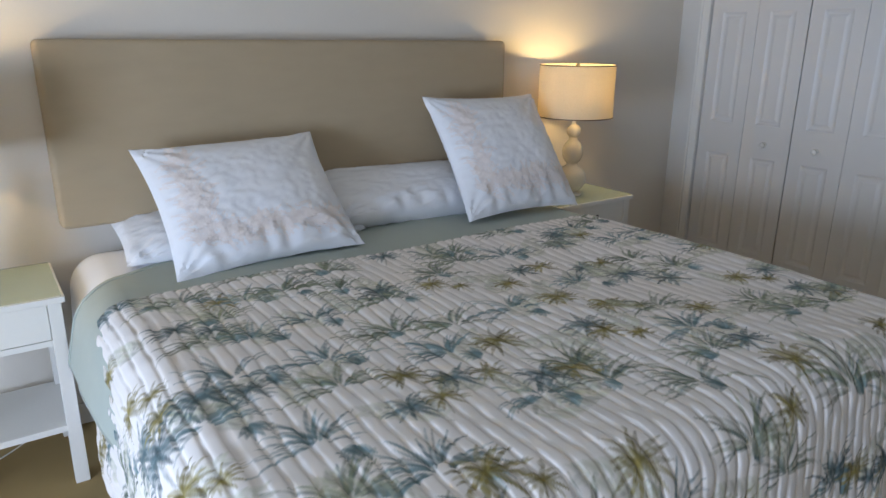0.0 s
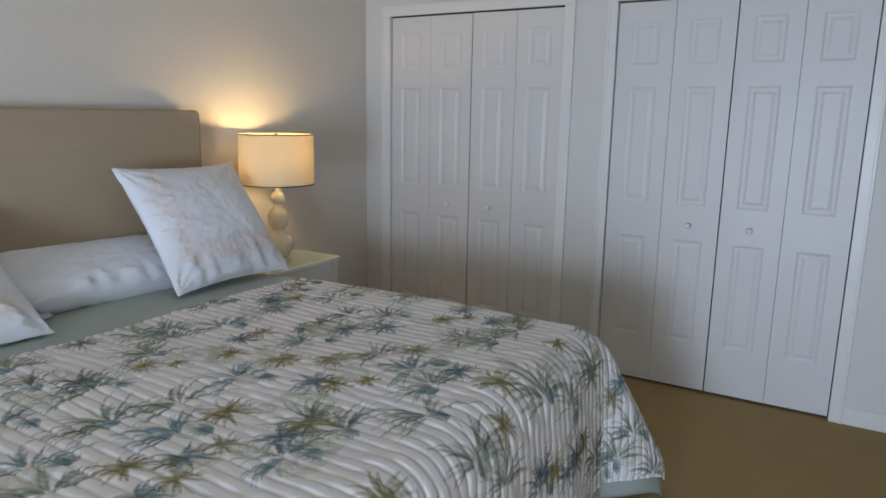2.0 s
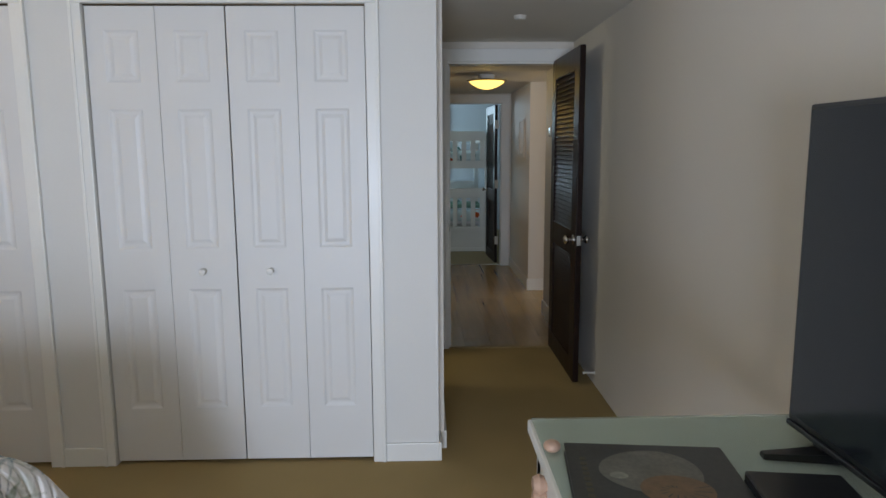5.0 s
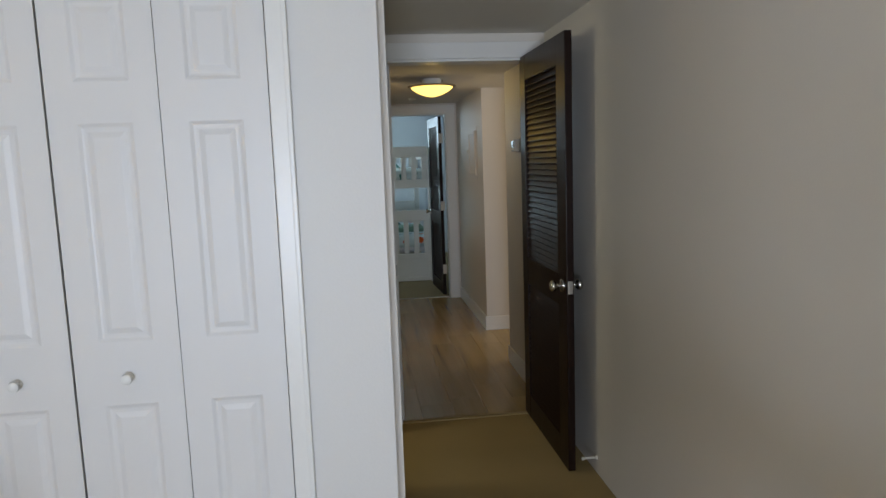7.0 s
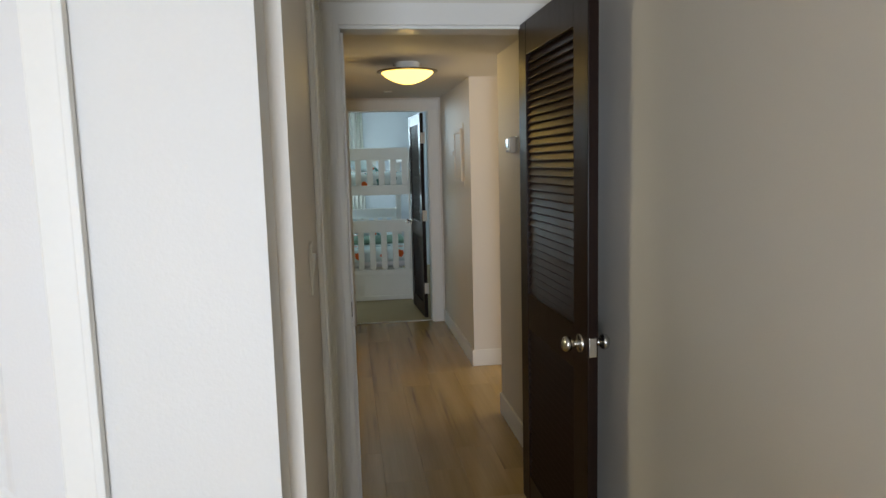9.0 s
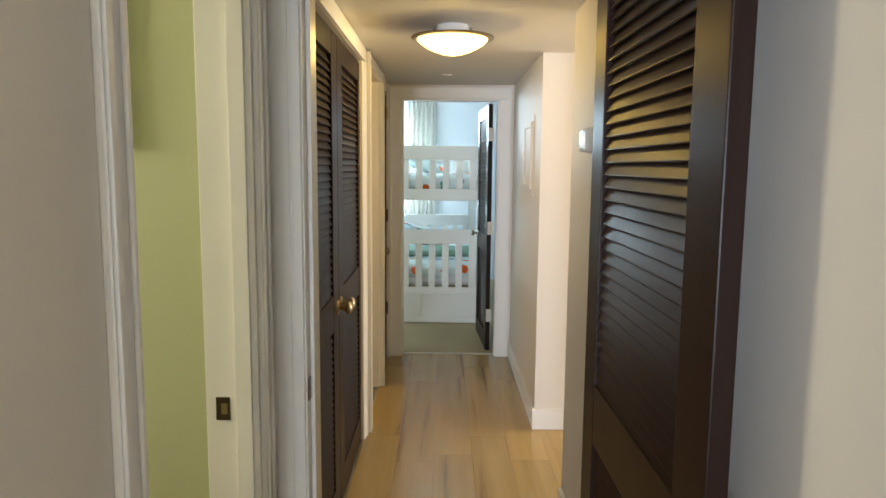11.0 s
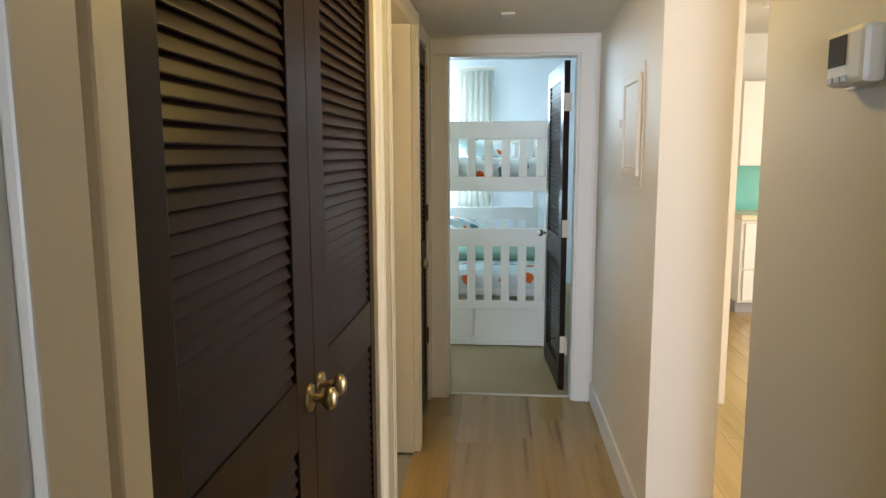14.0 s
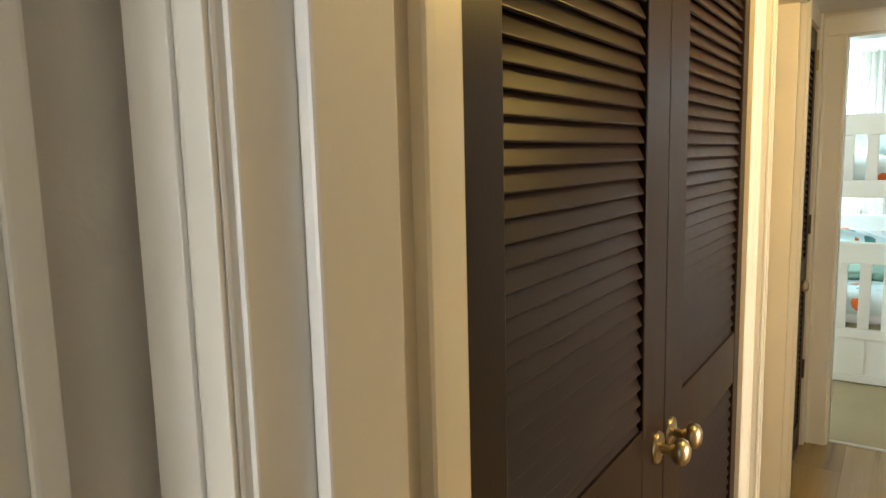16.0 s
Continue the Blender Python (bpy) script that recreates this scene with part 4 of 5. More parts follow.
pillow("decorative_pillow", pillow_pose((1.79, 2.31, 0.745), (2.46, 2.36, 0.745), (1.68, 2.65, 1.035), (2.34, 2.66, 1.06)), 0.695, 0.555, 0.19, 3, "white square pillow with cream embroidered border leaning back", True, ear=0.075, wr=0.010, full=2.2)
pillow("decorative_pillow", pillow_pose((2.98, 2.33, 0.745), (3.55, 2.34, 0.755), (2.90, 2.66, 1.19), (3.52, 2.66, 1.16)), 0.64, 0.61, 0.19, 8, "white square pillow with cream embroidered border leaning back", True, ear=0.075, wr=0.010, full=2.2)
pillow("sleeping_pillow", pose(2.90, 2.645, 0.800, 22, 3, 0.5), 1.02, 0.36, 0.17, 5, "plump white cotton sleeping pillow", ear=0.03, wr=0.013, full=3.6)
pillow("sleeping_pillow", pose(2.08, 2.66, 0.758, 14, 0, -1), 0.90, 0.34, 0.16, 12, "plump white cotton sleeping pillow", ear=0.03, wr=0.012, full=2.4)


# ---------------------------------------------------------------- nightstands and lamps
def nightstand(m):
    """0.51 wide, 0.40 deep, front at y = 0 facing -y."""
    e = thing("nightstand", m, "white painted nightstand with glass top and one drawer", "nightstand", "nightstands by the bed")
    W, D, H = 0.51, 0.39, 0.675
    part("top", boxes((-0.012, W + 0.012, -0.012, D, H - 0.02, H), bevel=0.003), WHITE, e)
    part("glass_top", boxes((-0.004, W + 0.004, -0.004, D - 0.008, H + 0.0005, H + 0.0055), bevel=0.001), PLATE, e, "clear green-edged glass plate").visible_shadow = False
    for x in (0.0, W - 0.038):
        for y in (0.0, D - 0.05):
            bm = boxes((x, x + 0.038, y, y + 0.038, 0, H - 0.02), bevel=0.002)
            for v in bm.verts:
                if v.co.z < 0.1:
                    v.co.x += (0.006 if x < 0.1 else -0.006) * (1 if abs(v.co.x - x) < 0.02 else 0)
            part("leg", bm, WHITE, e)
    part("side_apron", boxes((0.004, 0.022, 0.038, D - 0.05, H - 0.16, H - 0.02)), WHITE, e)
    part("side_apron", boxes((W - 0.022, W - 0.004, 0.038, D - 0.05, H - 0.16, H - 0.02)), WHITE, e)
    part("back_apron", boxes((0.038, W - 0.038, D - 0.03, D - 0.014, H - 0.16, H - 0.02)), WHITE, e)
    part("drawer_rail", boxes((0.038, W - 0.038, 0.004, 0.03, H - 0.165, H - 0.145), bevel=0.002), WHITE, e)
    dr = part("drawer", boxes((0.041, W - 0.041, 0.002, 0.02, H - 0.142, H - 0.024), bevel=0.002), WHITE, e)
    kn = part("knob", lathe([(0.0, -0.026), (0.009, -0.024), (0.0125, -0.018), (0.009, -0.011), (0.005, -0.008), (0.005, 0)], 16), BLACK, dr, "small black round knob", True)
    kn.matrix_local = pose(W / 2, 0.002, H - 0.083, -90, 0, 0)
    part("shelf", boxes((0.01, W - 0.01, 0.006, D - 0.016, 0.20, 0.222), bevel=0.002), WHITE, e)
    return e


NS_H = 0.6805
nightstand(pose(0.905, 2.445, 0))
nightstand(pose(3.565, 2.455, 0))


def table_lamp(m):
    e = thing("table_lamp", m, "lit cream ceramic gourd lamp with a white drum shade", "lamp", "bedside lamps")
    prof = [(0.056, 0.0), (0.058, 0.012)]
    for cz, r, rz, lo, hi in ((0.085, 0.076, 0.074, -1.25, 1.15), (0.222, 0.053, 0.066, -1.05, 1.1), (0.328, 0.036, 0.036, -0.95, 1.2)):
        for k in range(9):
            a = lo + (hi - lo) * k / 8
            prof.append((r * math.cos(a), cz + rz * math.sin(a)))
    prof += [(0.012, 0.366), (0.010, 0.38)]
    part("base", lathe(prof, 40), CERAMIC, e, "cream ceramic base of stacked round bulbs", True)
    part("stem", lathe([(0.006, 0.37), (0.006, 0.62)], 12), BRASS, e)
    part("socket", lathe([(0.018, 0.42), (0.018, 0.47)], 16), BRASS, e)
    part("light_bulb", lathe([(0.012, 0.468), (0.014, 0.49), (0.026, 0.515), (0.029, 0.535), (0.022, 0.556), (0.0, 0.566)], 20), BULB, e, "glowing light bulb", True)
    bm = bmesh.new()
    S, R0, R1, z0, z1 = 56, 0.188, 0.186, 0.40, 0.655
    rings = [[bm.verts.new((r * math.cos(2 * math.pi * k / S), r * math.sin(2 * math.pi * k / S), z)) for k in range(S)] for r, z in ((R0, z0), (R1, z1), (R1 - 0.003, z1), (R0 - 0.003, z0))]
    for a, b in zip(rings, rings[1:] + rings[:1]):
        for k in range(S):
            bm.faces.new([a[k], a[(k + 1) % S], b[(k + 1) % S], b[k]])
    part("shade", bm, SHADE, e, "white linen drum shade", True)
    part("shade_ring", boxes((-R1 + 0.003, R1 - 0.003, -0.0025, 0.0025, 0.632, 0.637), (-0.0025, 0.0025, -R1 + 0.003, R1 - 0.003, 0.632, 0.637)), BRASS, e)
    for zt in (0.400, 0.6505):
        bm = bmesh.new()
        rings = [[bm.verts.new((r * math.cos(2 * math.pi * k / S), r * math.sin(2 * math.pi * k / S), z)) for k in range(S)] for r, z in ((0.1885, zt), (0.1892, zt + 0.0025), (0.1885, zt + 0.005), (0.1868, zt + 0.005), (0.1868, zt))]
        for a, b in zip(rings, rings[1:] + rings[:1]):
            for k in range(S):
                bm.faces.new([a[k], a[(k + 1) % S], b[(k + 1) % S], b[k]])
        part("shade_trim", bm, BRONZE, e, "thin dark trim of the shade", True)
    part("finial", lathe([(0.006, 0.62), (0.012, 0.632), (0.013, 0.648), (0.007, 0.66), (0.0, 0.663)], 16), BRASS, e, "small brass finial", True)
    return e


for _x, _y in LAMPS:
    table_lamp(pose(_x, _y, NS_H))

cord = bpy.data.curves.new("lamp_cord", "CURVE")
cord.dimensions, cord.bevel_depth = "3D", 0.0025
_sp = cord.splines.new("BEZIER")
_sp.bezier_points.add(3)
for _p, _c in zip(_sp.bezier_points, ((0.75, 2.80, 0.004), (1.0, 2.70, 0.004), (1.15, 2.74, 0.004), (1.42, 2.81, 0.12))):
    _p.co, _p.handle_left_type, _p.handle_right_type = _c, "AUTO", "AUTO"
cord.materials.append(PLASTIC)
tagged(new("lamp_cord", cord), "thin white lamp cord lying on the carpet", "cable")

# ---------------------------------------------------------------- desk with the television
desk = thing("desk", pose(2.02, -0.439, 0.006), "white painted desk with a glass top", "desk")
DL, DD = 1.402, 0.77
part("top", boxes((0, DL, -DD, 0, 0.765, 0.795), bevel=0.004), WHITE, desk)
part("glass_top", boxes((0.008, DL - 0.008, -DD + 0.008, -0.008, 0.7955, 0.8015), bevel=0.001), PLATE, desk, "green-tinted glass plate").visible_shadow = False
part("apron", boxes((0.03, DL - 0.03, -0.04, -0.02, 0.64, 0.765), bevel=0.003), WHITE, desk)
part("apron", boxes((DL - 0.04, DL - 0.02, -DD + 0.03, -0.04, 0.64, 0.765), bevel=0.003), WHITE, desk)
for _x in (0.02, DL - 0.075):
    for _y in (-0.075, -DD + 0.02):
        part("leg", boxes((_x, _x + 0.055, _y, _y + 0.055, 0, 0.765), bevel=0.004), WHITE, desk)
for _k in range(2):
    dr = part("drawer", boxes((0.10 + _k * 0.60, 0.66 + _k * 0.60, -0.022, -0.010, 0.655, 0.755), bevel=0.003), WHITE, desk)
    for _j in range(3):
        pl = part("shell_pull", lathe([(0.0, 0.034), (0.016, 0.030), (0.022, 0.018), (0.015, 0.0)], 16), SHELLM, dr, "carved tan shell drawer pull", True)
        pl.matrix_local = pose(0.60 + _k * 0.60, -0.012, 0.735 - 0.032 * _j, -90, 0, 0)

book = thing("picture_book", pose(3.062, -0.632, 0.808, 0, 0, -6.5), "large closed book with a nautilus shell on its black cover", "book")
part("page_block", boxes((-0.143, 0.143, -0.148, 0.160, 0.003, 0.019), bevel=0.001), COTTON, book, "white page edges")
part("cover", boxes((-0.147, 0.147, -0.152, 0.165, 0.019, 0.022), (-0.147, 0.147, -0.152, 0.165, 0.0, 0.003), bevel=0.0008), PHOTO, book)


def flat_shape(pts, z, t=0.0006):
    bm = bmesh.new()
    f = bm.faces.new([bm.verts.new((x, y, z)) for x, y in pts])
    r = bmesh.ops.extrude_face_region(bm, geom=[f])
    bmesh.ops.translate(bm, verts=[v for v in r["geom"] if isinstance(v, bmesh.types.BMVert)], vec=(0, 0, t))
    return bm


PEARL = mat("pearly_print", (0.14, 0.135, 0.11), 0.4, 0.5, 16, 0, 100)
RUST = mat("rust_print", (0.18, 0.11, 0.055), 0.4, 0.35, 40, 0, 100)
_pts = [(0.030 + 0.088 * math.cos(a) * (1 - 0.12 * math.sin(a)), 0.012 + 0.096 * math.sin(a)) for a in np.linspace(0, 2 * math.pi, 40, endpoint=False)]
part("shell_print", flat_shape(_pts, 0.022), PEARL, book, "pale pearly nautilus print")
_pts = [(-0.042 + 0.056 * math.cos(a), -0.022 + 0.066 * math.sin(a)) for a in np.linspace(0, 2 * math.pi, 32, endpoint=False)]
part("shell_coil_print", flat_shape(_pts, 0.0227), RUST, book, "rust coloured shell coil print")
bm = bmesh.new()
for k in range(13):
    a = k * 0.42
    r = 0.014 + 0.0032 * k
    c, s = math.cos(a), math.sin(a)
    vs = [bm.verts.new((-0.042 + c * q - s * w_, -0.022 + (s * q + c * w_) * 1.2, 0.0235)) for q, w_ in ((r * 0.5, -0.0006), (r, -0.0014), (r, 0.0014), (r * 0.5, 0.0006))]
    bm.faces.new(vs)
part("shell_rib_print", bm, PHOTO, book, "dark ribs of the printed coil")
_pts = [(0.008 + 0.013 * math.cos(a), 0.074 + 0.017 * math.sin(a)) for a in np.linspace(0, 2 * math.pi, 24, endpoint=False)]
part("shell_sheen_print", flat_shape(_pts, 0.0227), mat("pale_sheen_print", (0.27, 0.27, 0.21), 0.4, 0.5, 30, 0, 100), book, "pale glint of the printed shell")
_bars = boxes(*[(-0.10 + 0.021 * k, -0.10 + 0.021 * k + 0.014, 0.128, 0.140, 0.022, 0.0224) for k in range(9)])
part("title_bars", _bars, mat("dim_title_print", (0.075, 0.065, 0.035), 0.4, 0.4, 60), book, "dim unreadable title along the cover's edge")


def pebble(x, y, r, seed):
    bm = bmesh.new()
    bmesh.ops.create_icosphere(bm, subdivisions=3, radius=r)
    for v in bm.verts:
        v.co *= 1 + 0.16 * noise.noise(v.co * 30 + Vector((seed, 0, 0)))
        v.co.z *= 0.7
    ob = tagged(part("seashell", bm, SHELLM, None, "", True), "small pinkish brown seashell on the glass top", "seashell")
    ob.location = (x, y, 0.808 + r * 0.66)


pebble(3.235, -0.462, 0.019, 1)
pebble(2.965, -0.463, 0.021, 7)

tv = thing("television", pose(0, 0, 0), "large black flat television turned off on the desk", "television")
part("case", boxes((2.13, 3.30, -1.035, -0.998, 0.845, 1.525), bevel=0.006), BLACK, tv)
part("screen", boxes((2.142, 3.288, -0.9985, -0.9965, 0.862, 1.513)), SCREEN, tv, "dark glossy screen")
part("lower_bezel", boxes((2.13, 3.30, -1.035, -0.994, 0.834, 0.846), bevel=0.003), BLACK, tv)
for _x in (2.28, 3.18):
    bm = boxes((-0.5, 0.5, -1.13, -0.885, 0.808, 0.820), bevel=0.003)
    for v in bm.verts:
        wide = 0.016 + 0.060 * min(1.0, (-0.885 - v.co.y) / 0.14)
        v.co.x = _x + 0.012 - 0.006 * wide / 0.016 + v.co.x * wide
        if v.co.z > 0.814:
            v.co.z += 0.012 * min(1.0, (-0.885 - v.co.y) / 0.14)
    box(bm, _x - 0.012, _x + 0.022, -1.034, -1.0, 0.826, 0.836)
    part("foot", bm, BLACK, tv)
sb = thing("media_box", pose(3.06, -0.788, 0, 0, 0, -8), "flat black media box in front of the television", "media box")
part("case", boxes((-0.36, 0, -0.17, 0, 0.812, 0.846), bevel=0.004), BLACK, sb)
part("front_panel", boxes((-0.35, -0.01, 0.0, 0.002, 0.816, 0.842)), SCREEN, sb)
for _x in (-0.32, -0.04):
    for _y in (-0.15, -0.02):
        part("rubber_foot", boxes((_x - 0.01, _x + 0.01, _y - 0.01, _y + 0.01, 0.8075, 0.812)), BLACK, sb)

sp = tagged(part("door_stop", lathe([(0.012, 0.0), (0.012, 0.006), (0.005, 0.008), (0.005, 0.06), (0.008, 0.062), (0.008, 0.072), (0.0, 0.074)], 14), PLASTIC, None, "", True), "white spring door stop low on the wall", "door stop")
sp.matrix_world = pose(5.86, YS, 0.075, -90, 0, 0)

# ---------------------------------------------------------------- fittings
def wall_switch(m, label, toggles=1):
    """Plate in the x-z plane, facing -y."""
    e = thing("light_switch", m, label, "switch")
    part("plate", boxes((-0.036, 0.036, -0.006, 0, -0.058, 0.058), bevel=0.002), PLASTIC, e)
    bm = boxes((-0.016, 0.016, -0.010, -0.004, -0.033, 0.033), bevel=0.0015)
    for v in bm.verts:
        v.co.y -= 0.0035 * (v.co.z / 0.033) * (1 if v.co.y < -0.006 else 0)
    part("rocker", bm, PLASTIC, e, "white rocker")
    return e


wall_switch(pose(5.44, YQ, 1.24), "white rocker light switch on the passage wall")
wall_switch(pose(7.16, YS, 1.25, 0, 0, 180), "white rocker light switch on the hall wall")
wall_switch(pose(6.62, 0.151, 1.235, 0, 0, -90), "white light switch on the green wall")

th = thing("thermostat", pose(7.29, YS, 1.55, 0, 0, 180), "white wall thermostat with a small dark display", "thermostat")
part("back_plate", boxes((-0.056, 0.056, -0.006, 0, -0.043, 0.043), bevel=0.002), PLASTIC, th)
bm = boxes((-0.052, 0.052, -0.038, -0.006, -0.04, 0.04), bevel=0.009)
part("body", bm, PLASTIC, th)
part("display", boxes((-0.045, 0.005, -0.0395, -0.038, -0.012, 0.03)), SCREEN, th, "small dark display")
for k in range(3):
    part("button", boxes((-0.042 + k * 0.02, -0.028 + k * 0.02, -0.0405, -0.038, -0.036, -0.026), bevel=0.001), GREY, th)

fp = thing("fuse_panel", pose(9.09, YS - 0.01, 1.522, 0, 0, 180), "white framed fuse panel cover on the hall wall", "fuse panel")
part("cover", boxes((-0.195, 0.195, -0.005, 0, -0.232, 0.232), bevel=0.002), PAINT, fp)
part("frame", boxes((-0.165, -0.135, -0.020, -0.005, -0.195, 0.195), (0.135, 0.165, -0.020, -0.005, -0.195, 0.195), (-0.135, 0.135, -0.020, -0.005, 0.165, 0.195), (-0.135, 0.135, -0.020, -0.005, -0.195, -0.165), bevel=0.005), PAINT, fp)
part("panel_door", boxes((-0.134, 0.134, -0.013, -0.005, -0.164, 0.164), bevel=0.002), PAINT, fp)
tagged(part("wall_sensor", boxes((9.335, 9.37, YS - 0.012, YS + 0.006, 1.525, 1.56), bevel=0.003), PLASTIC), "tiny white sensor on the hall wall", "sensor")

cl = thing("ceiling_light", pose(7.96, -0.75, HH), "lit frosted bowl ceiling light on a white canopy", "ceiling light")
part("canopy", lathe([(0.066, 0.0), (0.068, -0.004), (0.068, -0.042), (0.060, -0.046)], 40), WHITE, cl, "white round ceiling canopy", True)
for _x in (-0.078, 0.078):
    part("screw", moved(lathe([(0.0, 0.007), (0.006, 0.005), (0.006, -0.005), (0.0, -0.007)], 12), 0, _x, -0.012), CHROME, cl, "small bright side screw", True)
part("rim", lathe([(0.050, -0.044), (0.155, -0.046), (0.176, -0.049), (0.178, -0.054), (0.168, -0.058), (0.150, -0.058)], 56), BRASS, cl, "thin brass rim plate", True)
bowl = part("bowl", lathe([(0.152, -0.056), (0.150, -0.062), (0.136, -0.076), (0.110, -0.093), (0.078, -0.108), (0.045, -0.119), (0.02, -0.124), (0.0, -0.125)], 56), BOWL, cl, "glowing frosted glass bowl", True)
bowl.visible_shadow = False


def detector(name, x, y, z, r, h, label):
    e = thing(name, pose(x, y, z), label, "smoke detector")
    part("base", lathe([(r, 0), (r, -h * 0.35), (r * 0.97, -h * 0.4)], 36), PLASTIC, e, smooth=True)
    part("cover", lathe([(r * 0.93, -h * 0.38), (r * 0.9, -h * 0.75), (r * 0.6, -h), (0, -h)], 36), PLASTIC, e, smooth=True)


detector("smoke_detector", 5.04, -0.72, HP, 0.068, 0.04, "round white smoke detector on the passage ceiling")
detector("smoke_detector", 5.72, -0.727, HP, 0.036, 0.024, "small round white detector on the passage ceiling")
tagged(part("ceiling_vent", boxes((9.50, 9.60, -0.765, -0.70, HH - 0.012, HH), bevel=0.003), PLASTIC), "small white sensor box on the hall ceiling", "sensor")

art = thing("shell_art", pose(6.62, 0.168, 1.712, 0, 0, -90), "cream plaster relief of a ribbed round shell on the green wall", "wall art")
part("canvas", boxes((-0.125, 0.125, -0.028, 0, -0.215, 0.215), bevel=0.003), PLASTER, art)
bm = bmesh.new()
for ring in range(6):
    rr = 0.012 + 0.017 * ring
    cnt = 4 + 5 * ring
    for k in range(cnt):
        a = 2 * math.pi * (k + 0.5 * (ring % 2)) / cnt
        r = bmesh.ops.create_icosphere(bm, subdivisions=1, radius=1.0)
        tilt = Matrix.Rotation(-a, 4, "Y") @ Matrix.Diagonal((0.012, 0.010 - 0.0008 * ring, 0.0075, 1))
        bmesh.ops.transform(bm, verts=r["verts"], matrix=Matrix.Translation((rr * math.cos(a), -0.028, -0.075 + rr * math.sin(a))) @ tilt)
part("shell_relief", bm, PLASTER, art)

# ---------------------------------------------------------------- bunk room
def reef_print():
    m = mat("reef_print_cotton", (0.6, 0.72, 0.72), 0.9, 0.05, 12, 0.3, 500, gloss=0.1)
    n, l = m.node_tree.nodes, m.node_tree.links
    v = n.new("ShaderNodeTexVoronoi")
    v.inputs["Scale"].default_value = 9
    co = n.new("ShaderNodeTexCoord")
    l.new(co.outputs["Object"], v.inputs["Vector"])
    r = n.new("ShaderNodeValToRGB")
    r.color_ramp.interpolation = "CONSTANT"
    e = r.color_ramp.elements
    e[0].color, e[1].position, e[1].color = (0.72, 0.15, 0.04, 1), 0.36, (0.10, 0.26, 0.24, 1)
    e.new(0.44).color = (0.50, 0.68, 0.68, 1)
    e.new(0.62).color = (0.25, 0.42, 0.48, 1)
    e.new(0.75).color = (0.74, 0.78, 0.76, 1)
    sep = n.new("ShaderNodeSeparateColor")
    l.new(v.outputs["Color"], sep.inputs[0])
    l.new(sep.outputs[0], r.inputs["Fac"])
    t = n.new("ShaderNodeMath")
    t.operation = "LESS_THAN"
    t.inputs[1].default_value = 0.56
    nz = n.new("ShaderNodeTexNoise")
    nz.inputs["Scale"].default_value = 28
    ad = n.new("ShaderNodeMath")
    ad.operation = "MULTIPLY_ADD"
    ad.inputs[1].default_value = 0.35
    l.new(co.outputs["Object"], nz.inputs["Vector"])
    l.new(nz.outputs["Fac"], ad.inputs[0])
    l.new(v.outputs["Distance"], ad.inputs[2])
    l.new(ad.outputs[0], t.inputs[0])
    mx = n.new("ShaderNodeMix")
    mx.data_type = "RGBA"
    mx.inputs["A"].default_value = (0.70, 0.80, 0.80, 1)
    l.new(t.outputs[0], mx.inputs["Factor"])
    l.new(r.outputs["Color"], mx.inputs["B"])
    l.new(mx.outputs["Result"], [x for x in n if x.type == "HUE_SAT"][0].inputs["Color"])
    return m


REEF = reef_print()
bunk = thing("bunk_bed", pose(0, 0, 0), "white painted wooden bunk bed with slatted ends", "bunk bed")
UX0, UX1, UY0, UY1 = 11.17, 13.18, -1.09, 0.13
for x in (UX0, UX1):
    for y in (UY0, UY1 - 0.07):
        part("post", boxes((x, x + 0.06, y, y + 0.07, 0, 1.615), bevel=0.006), WHITE, bunk)
    ends = [("rail", 1.517, 1.642), ("rail", 1.146, 1.25), ("rail", 0.747, 0.878), ("rail", 0.285, 0.346)]
    for nm, z0, z1 in ends:
        part(nm, boxes((x + 0.008, x + 0.05, UY0 + 0.07, UY1 - 0.07, z0, z1), bevel=0.006), WHITE, bunk)
    part("end_panel", boxes((x + 0.022, x + 0.04, UY0 + 0.07, UY1 - 0.07, 0.015, 0.285)), WHITE, bunk)
    for p0, p1 in ((-0.51, -0.36), (UY0 + 0.07, UY0 + 0.11)):
        part("panel_stile", boxes((x + 0.012, x + 0.022, p0, p1, 0.06, 0.285), bevel=0.002), WHITE, bunk)
    part("bottom_rail", boxes((x + 0.008, x + 0.05, UY0 + 0.07, UY1 - 0.07, 0.012, 0.06), bevel=0.004), WHITE, bunk)
    for z0, z1 in ((1.25, 1.517), (0.346, 0.747)):
        y = -1.016
        while y < UY1 - 0.1:
            part("slat", boxes((x + 0.018, x + 0.04, y, y + 0.062, z0, z1), bevel=0.004), WHITE, bunk)
            y += 0.1227
for y in (UY0 + 0.01, UY1 - 0.06):
    for z0, z1 in ((0.26, 0.39), (1.155, 1.27), (1.49, 1.60)):
        part("side_rail", boxes((UX0 + 0.06, UX1, y, y + 0.04, z0, z1), bevel=0.005), WHITE, bunk)
